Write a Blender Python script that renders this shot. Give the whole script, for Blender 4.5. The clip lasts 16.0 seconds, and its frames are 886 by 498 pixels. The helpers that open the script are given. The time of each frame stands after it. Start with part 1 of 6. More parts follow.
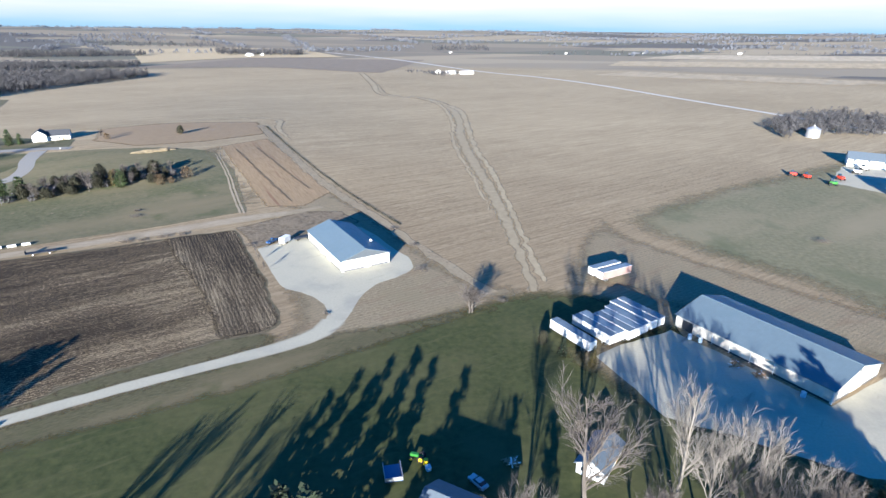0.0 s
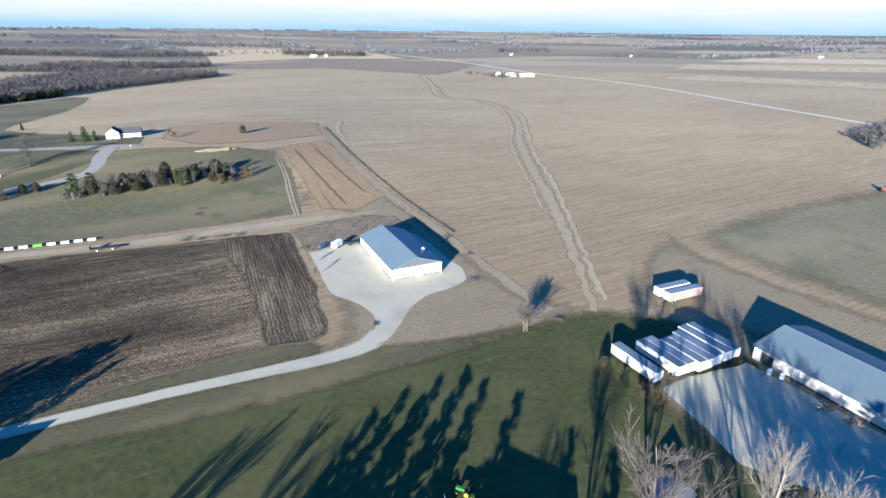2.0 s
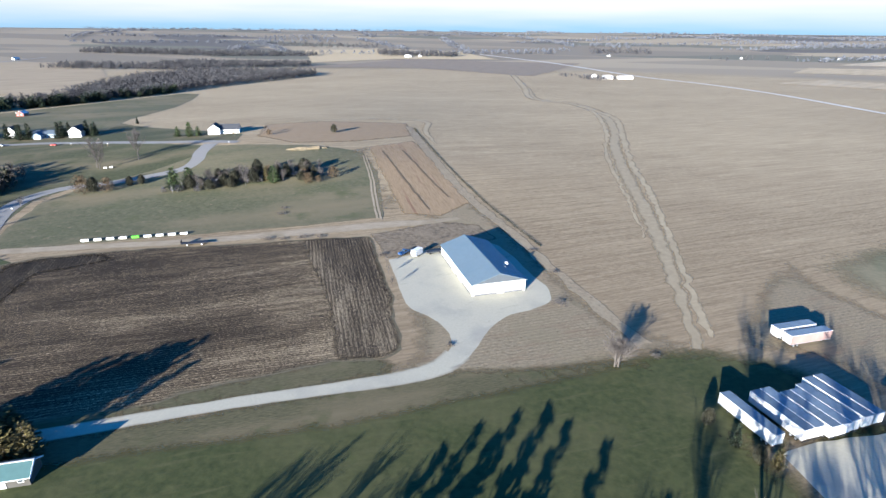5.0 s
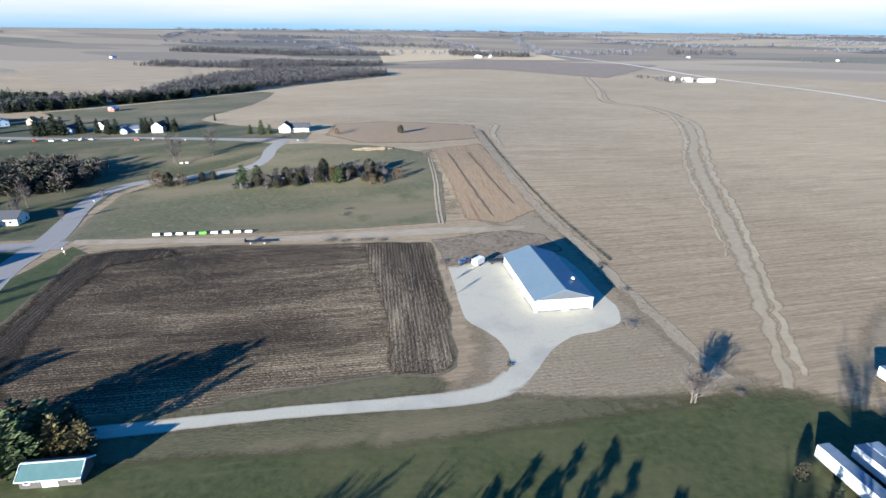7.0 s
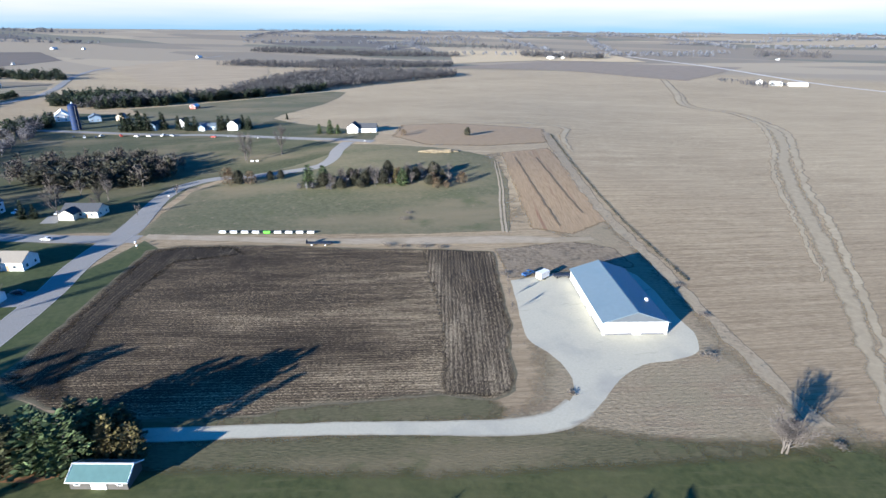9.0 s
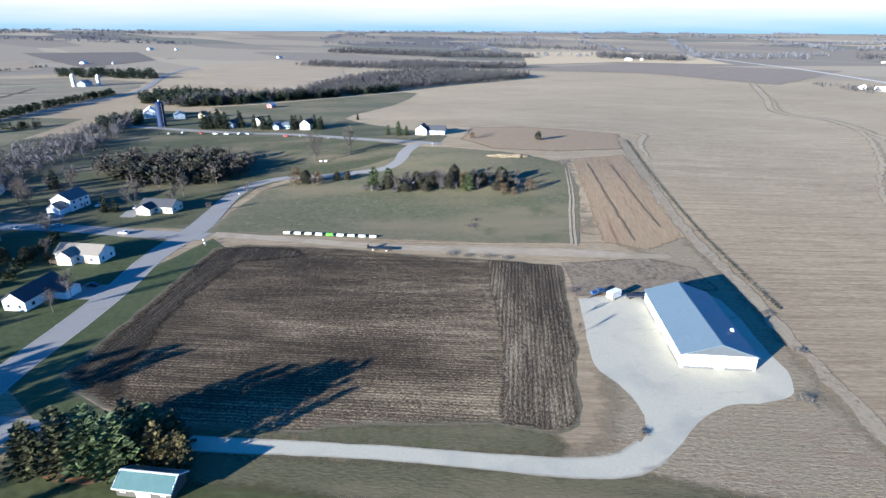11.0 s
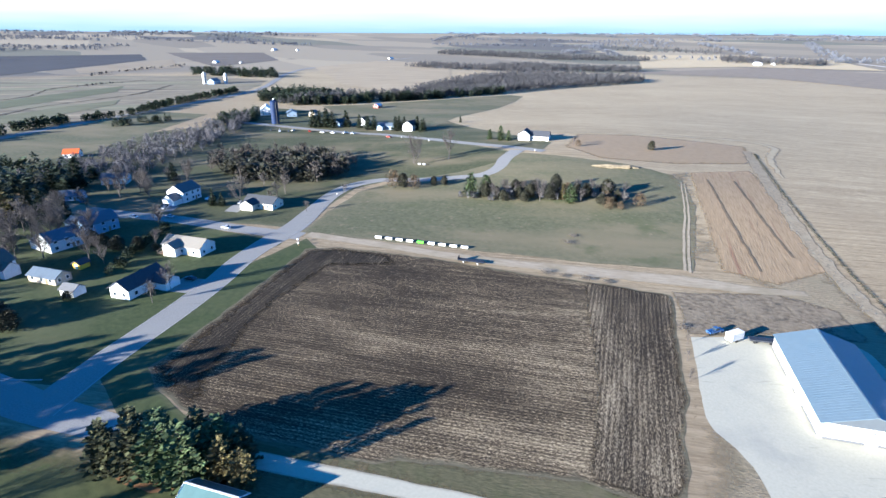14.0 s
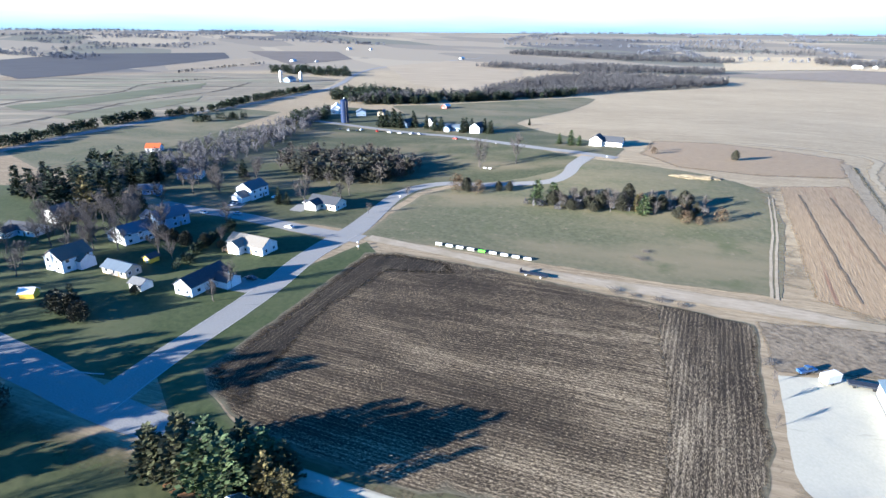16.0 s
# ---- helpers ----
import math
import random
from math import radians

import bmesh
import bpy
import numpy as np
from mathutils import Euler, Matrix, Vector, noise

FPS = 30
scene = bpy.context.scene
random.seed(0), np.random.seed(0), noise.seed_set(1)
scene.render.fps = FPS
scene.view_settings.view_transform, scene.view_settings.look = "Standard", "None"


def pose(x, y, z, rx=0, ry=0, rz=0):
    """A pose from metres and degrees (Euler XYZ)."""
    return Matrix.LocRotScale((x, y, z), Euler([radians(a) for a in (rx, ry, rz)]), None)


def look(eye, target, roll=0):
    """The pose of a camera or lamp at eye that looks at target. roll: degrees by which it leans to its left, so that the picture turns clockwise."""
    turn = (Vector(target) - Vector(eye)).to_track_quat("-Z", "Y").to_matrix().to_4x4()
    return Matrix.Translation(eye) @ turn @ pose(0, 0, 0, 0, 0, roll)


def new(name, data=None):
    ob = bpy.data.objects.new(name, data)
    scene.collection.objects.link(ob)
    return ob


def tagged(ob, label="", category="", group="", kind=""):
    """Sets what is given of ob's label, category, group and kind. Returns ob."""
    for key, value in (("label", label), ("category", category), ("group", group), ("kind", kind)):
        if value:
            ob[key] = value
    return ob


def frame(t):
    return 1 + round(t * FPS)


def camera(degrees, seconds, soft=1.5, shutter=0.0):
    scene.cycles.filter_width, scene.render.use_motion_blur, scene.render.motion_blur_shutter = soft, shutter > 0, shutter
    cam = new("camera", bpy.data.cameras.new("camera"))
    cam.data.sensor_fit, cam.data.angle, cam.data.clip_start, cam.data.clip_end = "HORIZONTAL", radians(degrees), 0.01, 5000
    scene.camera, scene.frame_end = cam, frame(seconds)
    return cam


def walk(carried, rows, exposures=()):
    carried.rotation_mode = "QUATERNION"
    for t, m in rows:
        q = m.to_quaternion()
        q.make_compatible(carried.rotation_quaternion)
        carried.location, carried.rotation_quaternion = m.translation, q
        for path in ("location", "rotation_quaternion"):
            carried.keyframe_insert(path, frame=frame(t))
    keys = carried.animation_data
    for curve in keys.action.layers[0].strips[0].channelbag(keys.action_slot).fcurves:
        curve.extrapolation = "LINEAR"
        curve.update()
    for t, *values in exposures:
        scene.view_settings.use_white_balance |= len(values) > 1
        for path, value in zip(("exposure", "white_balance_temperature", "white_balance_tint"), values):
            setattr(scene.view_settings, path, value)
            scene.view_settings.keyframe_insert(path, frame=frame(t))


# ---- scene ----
cam = camera(77.51, 16.0)
# seconds, place in metres, heading, pitch and lean in degrees
PATH = [
    (0.0, 0.00, -0.00, 85.00, 0.00, -21.73, 0.55),
    (0.5, -0.19, 2.25, 84.99, 1.41, -21.70, 0.54),
    (1.0, -0.38, 4.49, 84.98, 2.84, -21.69, 0.53),
    (1.5, -0.60, 6.71, 85.01, 4.35, -21.65, 0.54),
    (2.0, -0.87, 8.92, 85.03, 5.89, -21.62, 0.55),
    (2.5, -1.16, 11.11, 85.05, 7.37, -21.64, 0.57),
    (3.0, -1.47, 13.30, 85.07, 8.78, -21.65, 0.59),
    (5.5, -4.20, 24.02, 84.86, 16.69, -21.65, 0.53),
    (6.0, -4.86, 26.23, 84.83, 18.43, -21.66, 0.54),
    (6.5, -5.55, 28.41, 84.80, 20.19, -21.67, 0.54),
    (7.0, -6.27, 30.58, 84.79, 21.91, -21.67, 0.51),
    (7.5, -7.05, 32.71, 84.76, 23.66, -21.67, 0.49),
    (8.0, -7.91, 34.83, 84.72, 25.40, -21.67, 0.47),
    (8.5, -8.88, 36.95, 84.68, 27.15, -21.67, 0.45),
    (9.0, -9.93, 39.09, 84.65, 28.88, -21.65, 0.42),
    (11.5, -15.90, 49.71, 84.55, 37.87, -21.58, 0.28),
    (12.0, -17.21, 51.67, 84.44, 39.64, -21.54, 0.25),
    (12.5, -18.58, 53.59, 84.34, 41.42, -21.47, 0.22),
    (13.0, -19.95, 55.45, 84.23, 43.18, -21.45, 0.21),
    (13.5, -21.32, 57.19, 84.17, 44.96, -21.45, 0.25),
    (14.0, -22.74, 58.85, 84.20, 46.72, -21.47, 0.31),
    (14.5, -24.25, 60.40, 84.32, 48.54, -21.51, 0.38),
    (15.0, -25.82, 61.89, 84.52, 50.36, -21.53, 0.43),
    (15.5, -27.40, 63.37, 84.71, 52.09, -21.54, 0.44),
    (16.0, -28.98, 64.90, 84.87, 53.68, -21.55, 0.42),
]
walk(cam, [(t, pose(x, y, z, 90 + pitch, 0, yaw) @ pose(0, 0, 0, 0, 0, lean)) for t, x, y, z, yaw, pitch, lean in PATH],
     exposures=[(0.0, 1.84, 6350, 10), (3.0, 1.80, 6350, 10), (9.0, 1.81, 6250, 10), (13.0, 2.00, 6120, 10), (16.0, 2.24, 6150, 10)])

# ---- world and sun ----
SUN_HEADING, SUN_HEIGHT = 76.5, 11.8         # way the light travels, degrees from +x; height over the horizon
world = bpy.data.worlds.new("sky")
scene.world = world
world.use_nodes = True
sky = world.node_tree.nodes.new("ShaderNodeTexSky")
sky.sky_type, sky.sun_disc = "NISHITA", False
sky.sun_elevation, sky.sun_rotation = radians(SUN_HEIGHT), radians(270 - SUN_HEADING)
sky.altitude, sky.air_density, sky.dust_density, sky.ozone_density = 300, 1.0, 0.6, 2.0
wn = world.node_tree
back = wn.nodes["Background"]
tint = wn.nodes.new("ShaderNodeMix")
tint.data_type, tint.blend_type = "RGBA", "MULTIPLY"
tint.inputs["Factor"].default_value, tint.inputs["B"].default_value = 1.0, (0.10, 0.80, 1.70, 1)
wn.links.new(sky.outputs[0], tint.inputs["A"])
# thin bright cloud above a clear blue strip over the horizon
way = wn.nodes.new("ShaderNodeTexCoord").outputs["Generated"]
split = wn.nodes.new("ShaderNodeSeparateXYZ")
wn.links.new(way, split.inputs[0])
streak = wn.nodes.new("ShaderNodeMapping")
streak.inputs["Scale"].default_value = (2.2, 2.2, 26)
wn.links.new(way, streak.inputs[0])
puff = wn.nodes.new("ShaderNodeTexNoise")
puff.inputs["Scale"].default_value, puff.inputs["Detail"].default_value = 1.6, 5
wn.links.new(streak.outputs[0], puff.inputs["Vector"])
high = wn.nodes.new("ShaderNodeMath")
high.operation, high.inputs[1].default_value, high.inputs[2].default_value = "MULTIPLY_ADD", 14.0, 0.10
wn.links.new(split.outputs["Z"], high.inputs[0])
both = wn.nodes.new("ShaderNodeMath")
both.operation = "ADD"
wn.links.new(high.outputs[0], both.inputs[0])
wn.links.new(puff.outputs["Fac"], both.inputs[1])
cover = wn.nodes.new("ShaderNodeValToRGB")
for el, (p, v) in zip(cover.color_ramp.elements, ((0.05, 0.6), (0.75, 0.9))):
    el.position, el.color = p, (v, v, v, 1)
wn.links.new(both.outputs[0], cover.inputs[0])
thin = wn.nodes.new("ShaderNodeMapRange")
thin.inputs["From Min"].default_value, thin.inputs["From Max"].default_value = 0.05, 0.085
thin.inputs["To Min"].default_value, thin.inputs["To Max"].default_value = 1.0, 0.0
wn.links.new(split.outputs["Z"], thin.inputs["Value"])
amount = wn.nodes.new("ShaderNodeMath")
amount.operation = "MULTIPLY"
wn.links.new(cover.outputs[0], amount.inputs[0])
wn.links.new(thin.outputs[0], amount.inputs[1])
cloud = wn.nodes.new("ShaderNodeMix")
cloud.data_type = "RGBA"
wn.links.new(amount.outputs[0], cloud.inputs["Factor"])
wn.links.new(tint.outputs["Result"], cloud.inputs["A"])
haze = wn.nodes.new("ShaderNodeValToRGB")
for el, (p, c) in zip(haze.color_ramp.elements, ((0.002, (0.44, 0.68, 0.94)), (0.038, (1.0, 0.965, 0.955)))):
    el.position, el.color = p, (*c, 1)
drift = wn.nodes.new("ShaderNodeMath")
drift.operation, drift.inputs[1].default_value = "MULTIPLY_ADD", 0.030
wn.links.new(puff.outputs["Fac"], drift.inputs[0])
wn.links.new(split.outputs["Z"], drift.inputs[2])
edge = wn.nodes.new("ShaderNodeMath")
edge.operation, edge.inputs[1].default_value = "SUBTRACT", 0.015
wn.links.new(drift.outputs[0], edge.inputs[0])
wn.links.new(edge.outputs[0], haze.inputs[0])
glow = wn.nodes.new("ShaderNodeVectorMath")
glow.operation, glow.inputs[3].default_value = "SCALE", 7.0
wn.links.new(haze.outputs[0], glow.inputs[0])
wn.links.new(glow.outputs[0], cloud.inputs["B"])
wn.links.new(cloud.outputs["Result"], back.inputs[0])
back.inputs[1].default_value = 0.046
sun = new("sun", bpy.data.lights.new("sun", "SUN"))
sun.data.energy, sun.data.angle, sun.data.color = 5.0, radians(0.55), (1.0, 0.955, 0.885)
sx, sy, sz = -math.cos(radians(SUN_HEADING)), -math.sin(radians(SUN_HEADING)), math.tan(radians(SUN_HEIGHT))
sun.matrix_world = look((300 * sx, 300 * sy, 300 * sz), (0, 0, 0))


# ---- materials ----
def ramp(nodes, stops):
    node = nodes.new("ShaderNodeValToRGB")
    els = node.color_ramp.elements
    while len(els) < len(stops):
        els.new(0.5)
    for el, (p, c) in zip(els, stops):
        el.position, el.color = p, (*c, 1)
    return node


def noise_at(nt, coord, scale, detail, stretch=(1, 1, 1), turn=0.0, rough=0.6):
    mp = nt.nodes.new("ShaderNodeMapping")
    mp.inputs["Rotation"].default_value = (0, 0, radians(turn))
    nt.links.new(coord, mp.inputs["Vector"])
    mp2 = nt.nodes.new("ShaderNodeMapping")
    mp2.inputs["Scale"].default_value = stretch
    nt.links.new(mp.outputs[0], mp2.inputs["Vector"])
    n = nt.nodes.new("ShaderNodeTexNoise")
    n.inputs["Scale"].default_value, n.inputs["Detail"].default_value, n.inputs["Roughness"].default_value = scale, detail, rough
    nt.links.new(mp2.outputs[0], n.inputs["Vector"])
    return n.outputs["Fac"]


def mixed(nt, fac, a, b, kind="MIX"):
    m = nt.nodes.new("ShaderNodeMix")
    m.data_type, m.blend_type = "RGBA", kind
    for sock, v in ((m.inputs["Factor"], fac), (m.inputs["A"], a), (m.inputs["B"], b)):
        if isinstance(v, bpy.types.NodeSocket):
            nt.links.new(v, sock)
        else:
            sock.default_value = (*v, 1) if isinstance(v, tuple) else v
    return m.outputs["Result"]


def surf(name, stops, scale=1.0, detail=6, stretch=(1, 1, 1), turn=0.0, patches=(), rough=0.9, metal=0.0, spec=0.3,
         bump=0.0, depth=0.05, island=0.0, each=0.0, rows=None):
    """A rough surface: noise through a ramp, larger patches over it, bump from the same noise."""
    m = bpy.data.materials.new(name)
    m.use_nodes = True
    nt = m.node_tree
    b = nt.nodes["Principled BSDF"]
    co = nt.nodes.new("ShaderNodeTexCoord").outputs["Object"]
    fac = noise_at(nt, co, scale, detail, stretch, turn)
    r = ramp(nt.nodes, stops)
    nt.links.new(fac, r.inputs[0])
    col = r.outputs[0]
    for p_scale, lo, hi, tint, p_stretch, p_turn in patches:
        pf = noise_at(nt, co, p_scale, 4, p_stretch, p_turn)
        pr = ramp(nt.nodes, [(lo, (0, 0, 0)), (hi, (1, 1, 1))])
        nt.links.new(pf, pr.inputs[0])
        col = mixed(nt, pr.outputs[0], col, tint)
    if rows:
        gap, strength = rows
        mp = nt.nodes.new("ShaderNodeMapping")
        mp.inputs["Rotation"].default_value = (0, 0, radians(turn))
        nt.links.new(co, mp.inputs["Vector"])
        wv = nt.nodes.new("ShaderNodeTexWave")
        wv.bands_direction = "Y"
        for k, v in (("Scale", 0.314 / gap), ("Distortion", 0.7), ("Detail", 2.0), ("Detail Scale", 0.4)):
            wv.inputs[k].default_value = v
        nt.links.new(mp.outputs[0], wv.inputs["Vector"])
        wr = ramp(nt.nodes, [(0.1, (1 - strength, 1 - strength, 1 - strength)), (0.9, (1, 1, 1))])
        nt.links.new(wv.outputs["Fac"], wr.inputs[0])
        col = mixed(nt, 1.0, col, wr.outputs[0], "MULTIPLY")
    if island or each:
        src = nt.nodes.new("ShaderNodeNewGeometry").outputs["Random Per Island"] if island else nt.nodes.new("ShaderNodeObjectInfo").outputs["Random"]
        k = island or each
        ir = ramp(nt.nodes, [(0, (1 - k, 1 - k, 1 - k)), (1, (1 + k, 1 + k, 1 + k))])
        nt.links.new(src, ir.inputs[0])
        col = mixed(nt, 1.0, col, ir.outputs[0], "MULTIPLY")
    nt.links.new(col, b.inputs["Base Color"])
    b.inputs["Roughness"].default_value, b.inputs["Metallic"].default_value, b.inputs["Specular IOR Level"].default_value = rough, metal, spec
    if bump:
        bn = nt.nodes.new("ShaderNodeBump")
        bn.inputs["Strength"].default_value, bn.inputs["Distance"].default_value = bump, depth
        nt.links.new(fac, bn.inputs["Height"])
        nt.links.new(bn.outputs[0], b.inputs["Normal"])
    return m


def fringe(m, other=None):
    """Let a ground cover thin out towards its rim, in tufts: into the bare ground below it, or into another growth."""
    nt = m.node_tree
    b = nt.nodes["Principled BSDF"]
    own = b.inputs["Base Color"].links[0].from_socket
    rim = nt.nodes.new("ShaderNodeAttribute")
    rim.attribute_name = "rim"
    co = nt.nodes.new("ShaderNodeTexCoord").outputs["Object"]
    tuft = noise_at(nt, co, 0.5, 8, (1, 1, 1), 0.0, 0.7)
    add = nt.nodes.new("ShaderNodeMath")
    add.operation, add.inputs[1].default_value = "MULTIPLY_ADD", 1.4
    nt.links.new(rim.outputs["Fac"], add.inputs[0])
    nt.links.new(tuft, add.inputs[2])
    clump = nt.nodes.new("ShaderNodeMath")
    clump.operation, clump.inputs[1].default_value = "MULTIPLY_ADD", 0.9
    nt.links.new(noise_at(nt, co, 0.10, 5), clump.inputs[0])
    nt.links.new(add.outputs[0], clump.inputs[2])
    cut = nt.nodes.new("ShaderNodeMapRange")
    cut.inputs["From Min"].default_value, cut.inputs["From Max"].default_value = 1.12, 1.95
    nt.links.new(clump.outputs[0], cut.inputs["Value"])
    if other is None:
        gap = nt.nodes.new("ShaderNodeBsdfTransparent")
        mix = nt.nodes.new("ShaderNodeMixShader")
        nt.links.new(cut.outputs[0], mix.inputs[0])
        nt.links.new(gap.outputs[0], mix.inputs[1])
        nt.links.new(b.outputs[0], mix.inputs[2])
        nt.links.new(mix.outputs[0], nt.nodes["Material Output"].inputs["Surface"])
        return m
    fine = noise_at(nt, co, 1.0, 12, (0.30, 1.5, 1), -35.0, 0.68)
    r = ramp(nt.nodes, [(0.30, shade(other, 0.6)), (0.70, shade(other, 1.4))])
    nt.links.new(fine, r.inputs[0])
    nt.links.new(mixed(nt, cut.outputs[0], r.outputs[0], own), b.inputs["Base Color"])
    return m


def shade(c, k):
    return tuple(min(1, v * k) for v in c)


def two(c, k=0.25):
    return [(0.3, shade(c, 1 - k)), (0.7, shade(c, 1 + k))]


ROW = 32.0      # heading of the drill rows
M = {}


def soil(name, turn, gap, lumps, k=1.0, straw=0.0):
    """Ploughed ground: furrows with pale stubble flecks strung along them, darker and paler stretches."""
    m = bpy.data.materials.new(name)
    m.use_nodes = True
    nt = m.node_tree
    b = nt.nodes["Principled BSDF"]
    co = nt.nodes.new("ShaderNodeTexCoord").outputs["Object"]
    fleck = noise_at(nt, co, 4.6, 10, (0.26, 1.10, 1), turn, 0.80)
    mp = nt.nodes.new("ShaderNodeMapping")
    mp.inputs["Rotation"].default_value = (0, 0, radians(turn))
    nt.links.new(co, mp.inputs["Vector"])
    wv = nt.nodes.new("ShaderNodeTexWave")
    wv.bands_direction = "Y"
    for key, v in (("Scale", 0.314 / gap), ("Distortion", 2.2), ("Detail", 4.0), ("Detail Scale", 0.6)):
        wv.inputs[key].default_value = v
    nt.links.new(mp.outputs[0], wv.inputs["Vector"])
    total = fleck
    for src, weight in ((wv.outputs["Fac"], lumps), (noise_at(nt, co, 0.030, 5, (0.5, 1.6, 1), turn), 0.22), (noise_at(nt, co, 0.35, 4, (0.12, 1.5, 1), turn), 0.16)):
        add = nt.nodes.new("ShaderNodeMath")
        add.operation, add.inputs[1].default_value = "MULTIPLY_ADD", weight
        nt.links.new(src, add.inputs[0])
        nt.links.new(total, add.inputs[2])
        total = add.outputs[0]
    # darker towards the street
    at = nt.nodes.new("ShaderNodeSeparateXYZ")
    nt.links.new(co, at.inputs[0])
    street_tone = nt.nodes.new("ShaderNodeMapRange")
    for key, v in (("From Min", -195), ("From Max", -80), ("To Min", -0.035), ("To Max", 0.012)):
        street_tone.inputs[key].default_value = v
    nt.links.new(at.outputs["X"], street_tone.inputs["Value"])
    add = nt.nodes.new("ShaderNodeMath")
    add.operation = "ADD"
    nt.links.new(total, add.inputs[0])
    nt.links.new(street_tone.outputs[0], add.inputs[1])
    total = add.outputs[0]
    mid = 0.5 * (lumps + 0.38) - straw
    r = ramp(nt.nodes, [(min(1, p + mid), shade(c, k)) for p, c in ((0.40, (0.020, 0.015, 0.010)), (0.48, (0.060, 0.044, 0.027)), (0.54, (0.162, 0.119, 0.071)), (0.62, (0.70, 0.55, 0.345)))])
    nt.links.new(total, r.inputs[0])
    nt.links.new(r.outputs[0], b.inputs["Base Color"])
    b.inputs["Roughness"].default_value, b.inputs["Specular IOR Level"].default_value = 0.95, 0.2
    bn = nt.nodes.new("ShaderNodeBump")
    bn.inputs["Strength"].default_value, bn.inputs["Distance"].default_value = 0.7, 0.22
    nt.links.new(fleck, bn.inputs["Height"])
    nt.links.new(bn.outputs[0], b.inputs["Normal"])
    return m


M["plough"] = soil("ploughed_soil", -ROW, 1.15, 0.045, 0.78, 0.004)
M["headland"] = soil("ploughed_headland", -119.0, 1.25, 0.045, 0.76, 0.0)
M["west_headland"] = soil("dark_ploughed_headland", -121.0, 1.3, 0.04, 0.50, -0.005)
M["lawn"] = surf("lawn", [(0.3, (0.034, 0.045, 0.014)), (0.7, (0.077, 0.086, 0.030))], 0.5, 9, (1, 1, 1), 0,
                 [(0.03, 0.45, 0.75, (0.111, 0.105, 0.046), (1, 1, 1), 0), (0.25, 0.56, 0.75, (0.096, 0.096, 0.041), (0.3, 2, 1), -30), (0.12, 0.6, 0.72, (0.065, 0.077, 0.025), (1, 1, 1), 0)], bump=0.5, depth=0.12)
M["lots"] = surf("house_lot_grass", [(0.3, (0.030, 0.046, 0.014)), (0.7, (0.066, 0.084, 0.030))], 0.5, 9, (1, 1, 1), 0,
                 [(0.025, 0.45, 0.7, (0.100, 0.104, 0.048), (1, 1, 1), 0), (0.1, 0.58, 0.72, (0.050, 0.068, 0.022), (1, 1, 1), 0)], bump=0.5, depth=0.15)
M["meadow"] = surf("meadow", [(0.3, (0.080, 0.084, 0.043)), (0.7, (0.148, 0.141, 0.078))], 0.45, 9, (1, 1, 1), 0,
                   [(0.018, 0.42, 0.66, (0.196, 0.163, 0.096), (0.5, 1.5, 1), -35), (0.05, 0.56, 0.72, (0.096, 0.103, 0.048), (1, 1, 1), 0), (0.3, 0.6, 0.75, (0.216, 0.175, 0.111), (1, 1, 1), 0)], bump=0.5, depth=0.12)
M["pasture"] = surf("tan_pasture", [(0.3, (0.150, 0.142, 0.080)), (0.7, (0.250, 0.225, 0.135))], 0.45, 9, (1, 1, 1), 0,
                    [(0.012, 0.46, 0.66, (0.285, 0.240, 0.150), (0.5, 1.5, 1), -35), (0.03, 0.54, 0.70, (0.135, 0.140, 0.075), (1, 0.5, 1), 0)], bump=0.5, depth=0.12)
M["slope"] = surf("slope_grass", [(0.3, (0.044, 0.052, 0.023)), (0.7, (0.092, 0.094, 0.045))], 0.45, 9, (1, 1, 1), 0,
                  [(0.016, 0.46, 0.68, (0.180, 0.147, 0.086), (0.6, 1.4, 1), -35), (0.05, 0.56, 0.72, (0.066, 0.074, 0.031), (1, 1, 1), 0)], bump=0.5, depth=0.12)
M["verge"] = surf("mown_verge", [(0.3, (0.065, 0.064, 0.031)), (0.7, (0.150, 0.130, 0.070))], 1.6, 11, (0.35, 1.4, 1), -ROW,
                  [(0.04, 0.48, 0.7, (0.175, 0.143, 0.082), (0.4, 1.5, 1), -ROW), (0.09, 0.55, 0.72, (0.081, 0.085, 0.036), (1, 1, 1), 0)], bump=0.5, depth=0.2)
M["rough"] = surf("rough_grass", [(0.3, (0.189, 0.150, 0.094)), (0.7, (0.389, 0.314, 0.202))], 1.6, 12, (0.45, 1.3, 1), -32,
                  [(0.04, 0.5, 0.7, (0.27, 0.222, 0.138), (1, 1, 1), 0), (0.12, 0.55, 0.7, (0.25, 0.182, 0.115), (0.4, 1.5, 1), -32), (0.6, 0.6, 0.75, (0.165, 0.132, 0.078), (1, 1, 1), 0)], bump=0.8, depth=0.2, rows=(1.6, 0.12))
M["waterway"] = surf("dry_waterway_grass", [(0.3, (0.30, 0.243, 0.157)), (0.7, (0.425, 0.345, 0.223))], 0.35, 9, (1, 1, 1), 0, [(0.03, 0.5, 0.7, (0.36, 0.293, 0.19), (1, 1, 1), 0)], bump=0.3, depth=0.1)
M["bleached"] = surf("bleached_straw", [(0.3, (0.33, 0.268, 0.172)), (0.7, (0.475, 0.388, 0.252))], 0.3, 9, (0.25, 1.6, 1), -35, [(0.05, 0.46, 0.60, (0.35, 0.282, 0.18), (1, 1, 1), 0)], bump=0.3, depth=0.1)
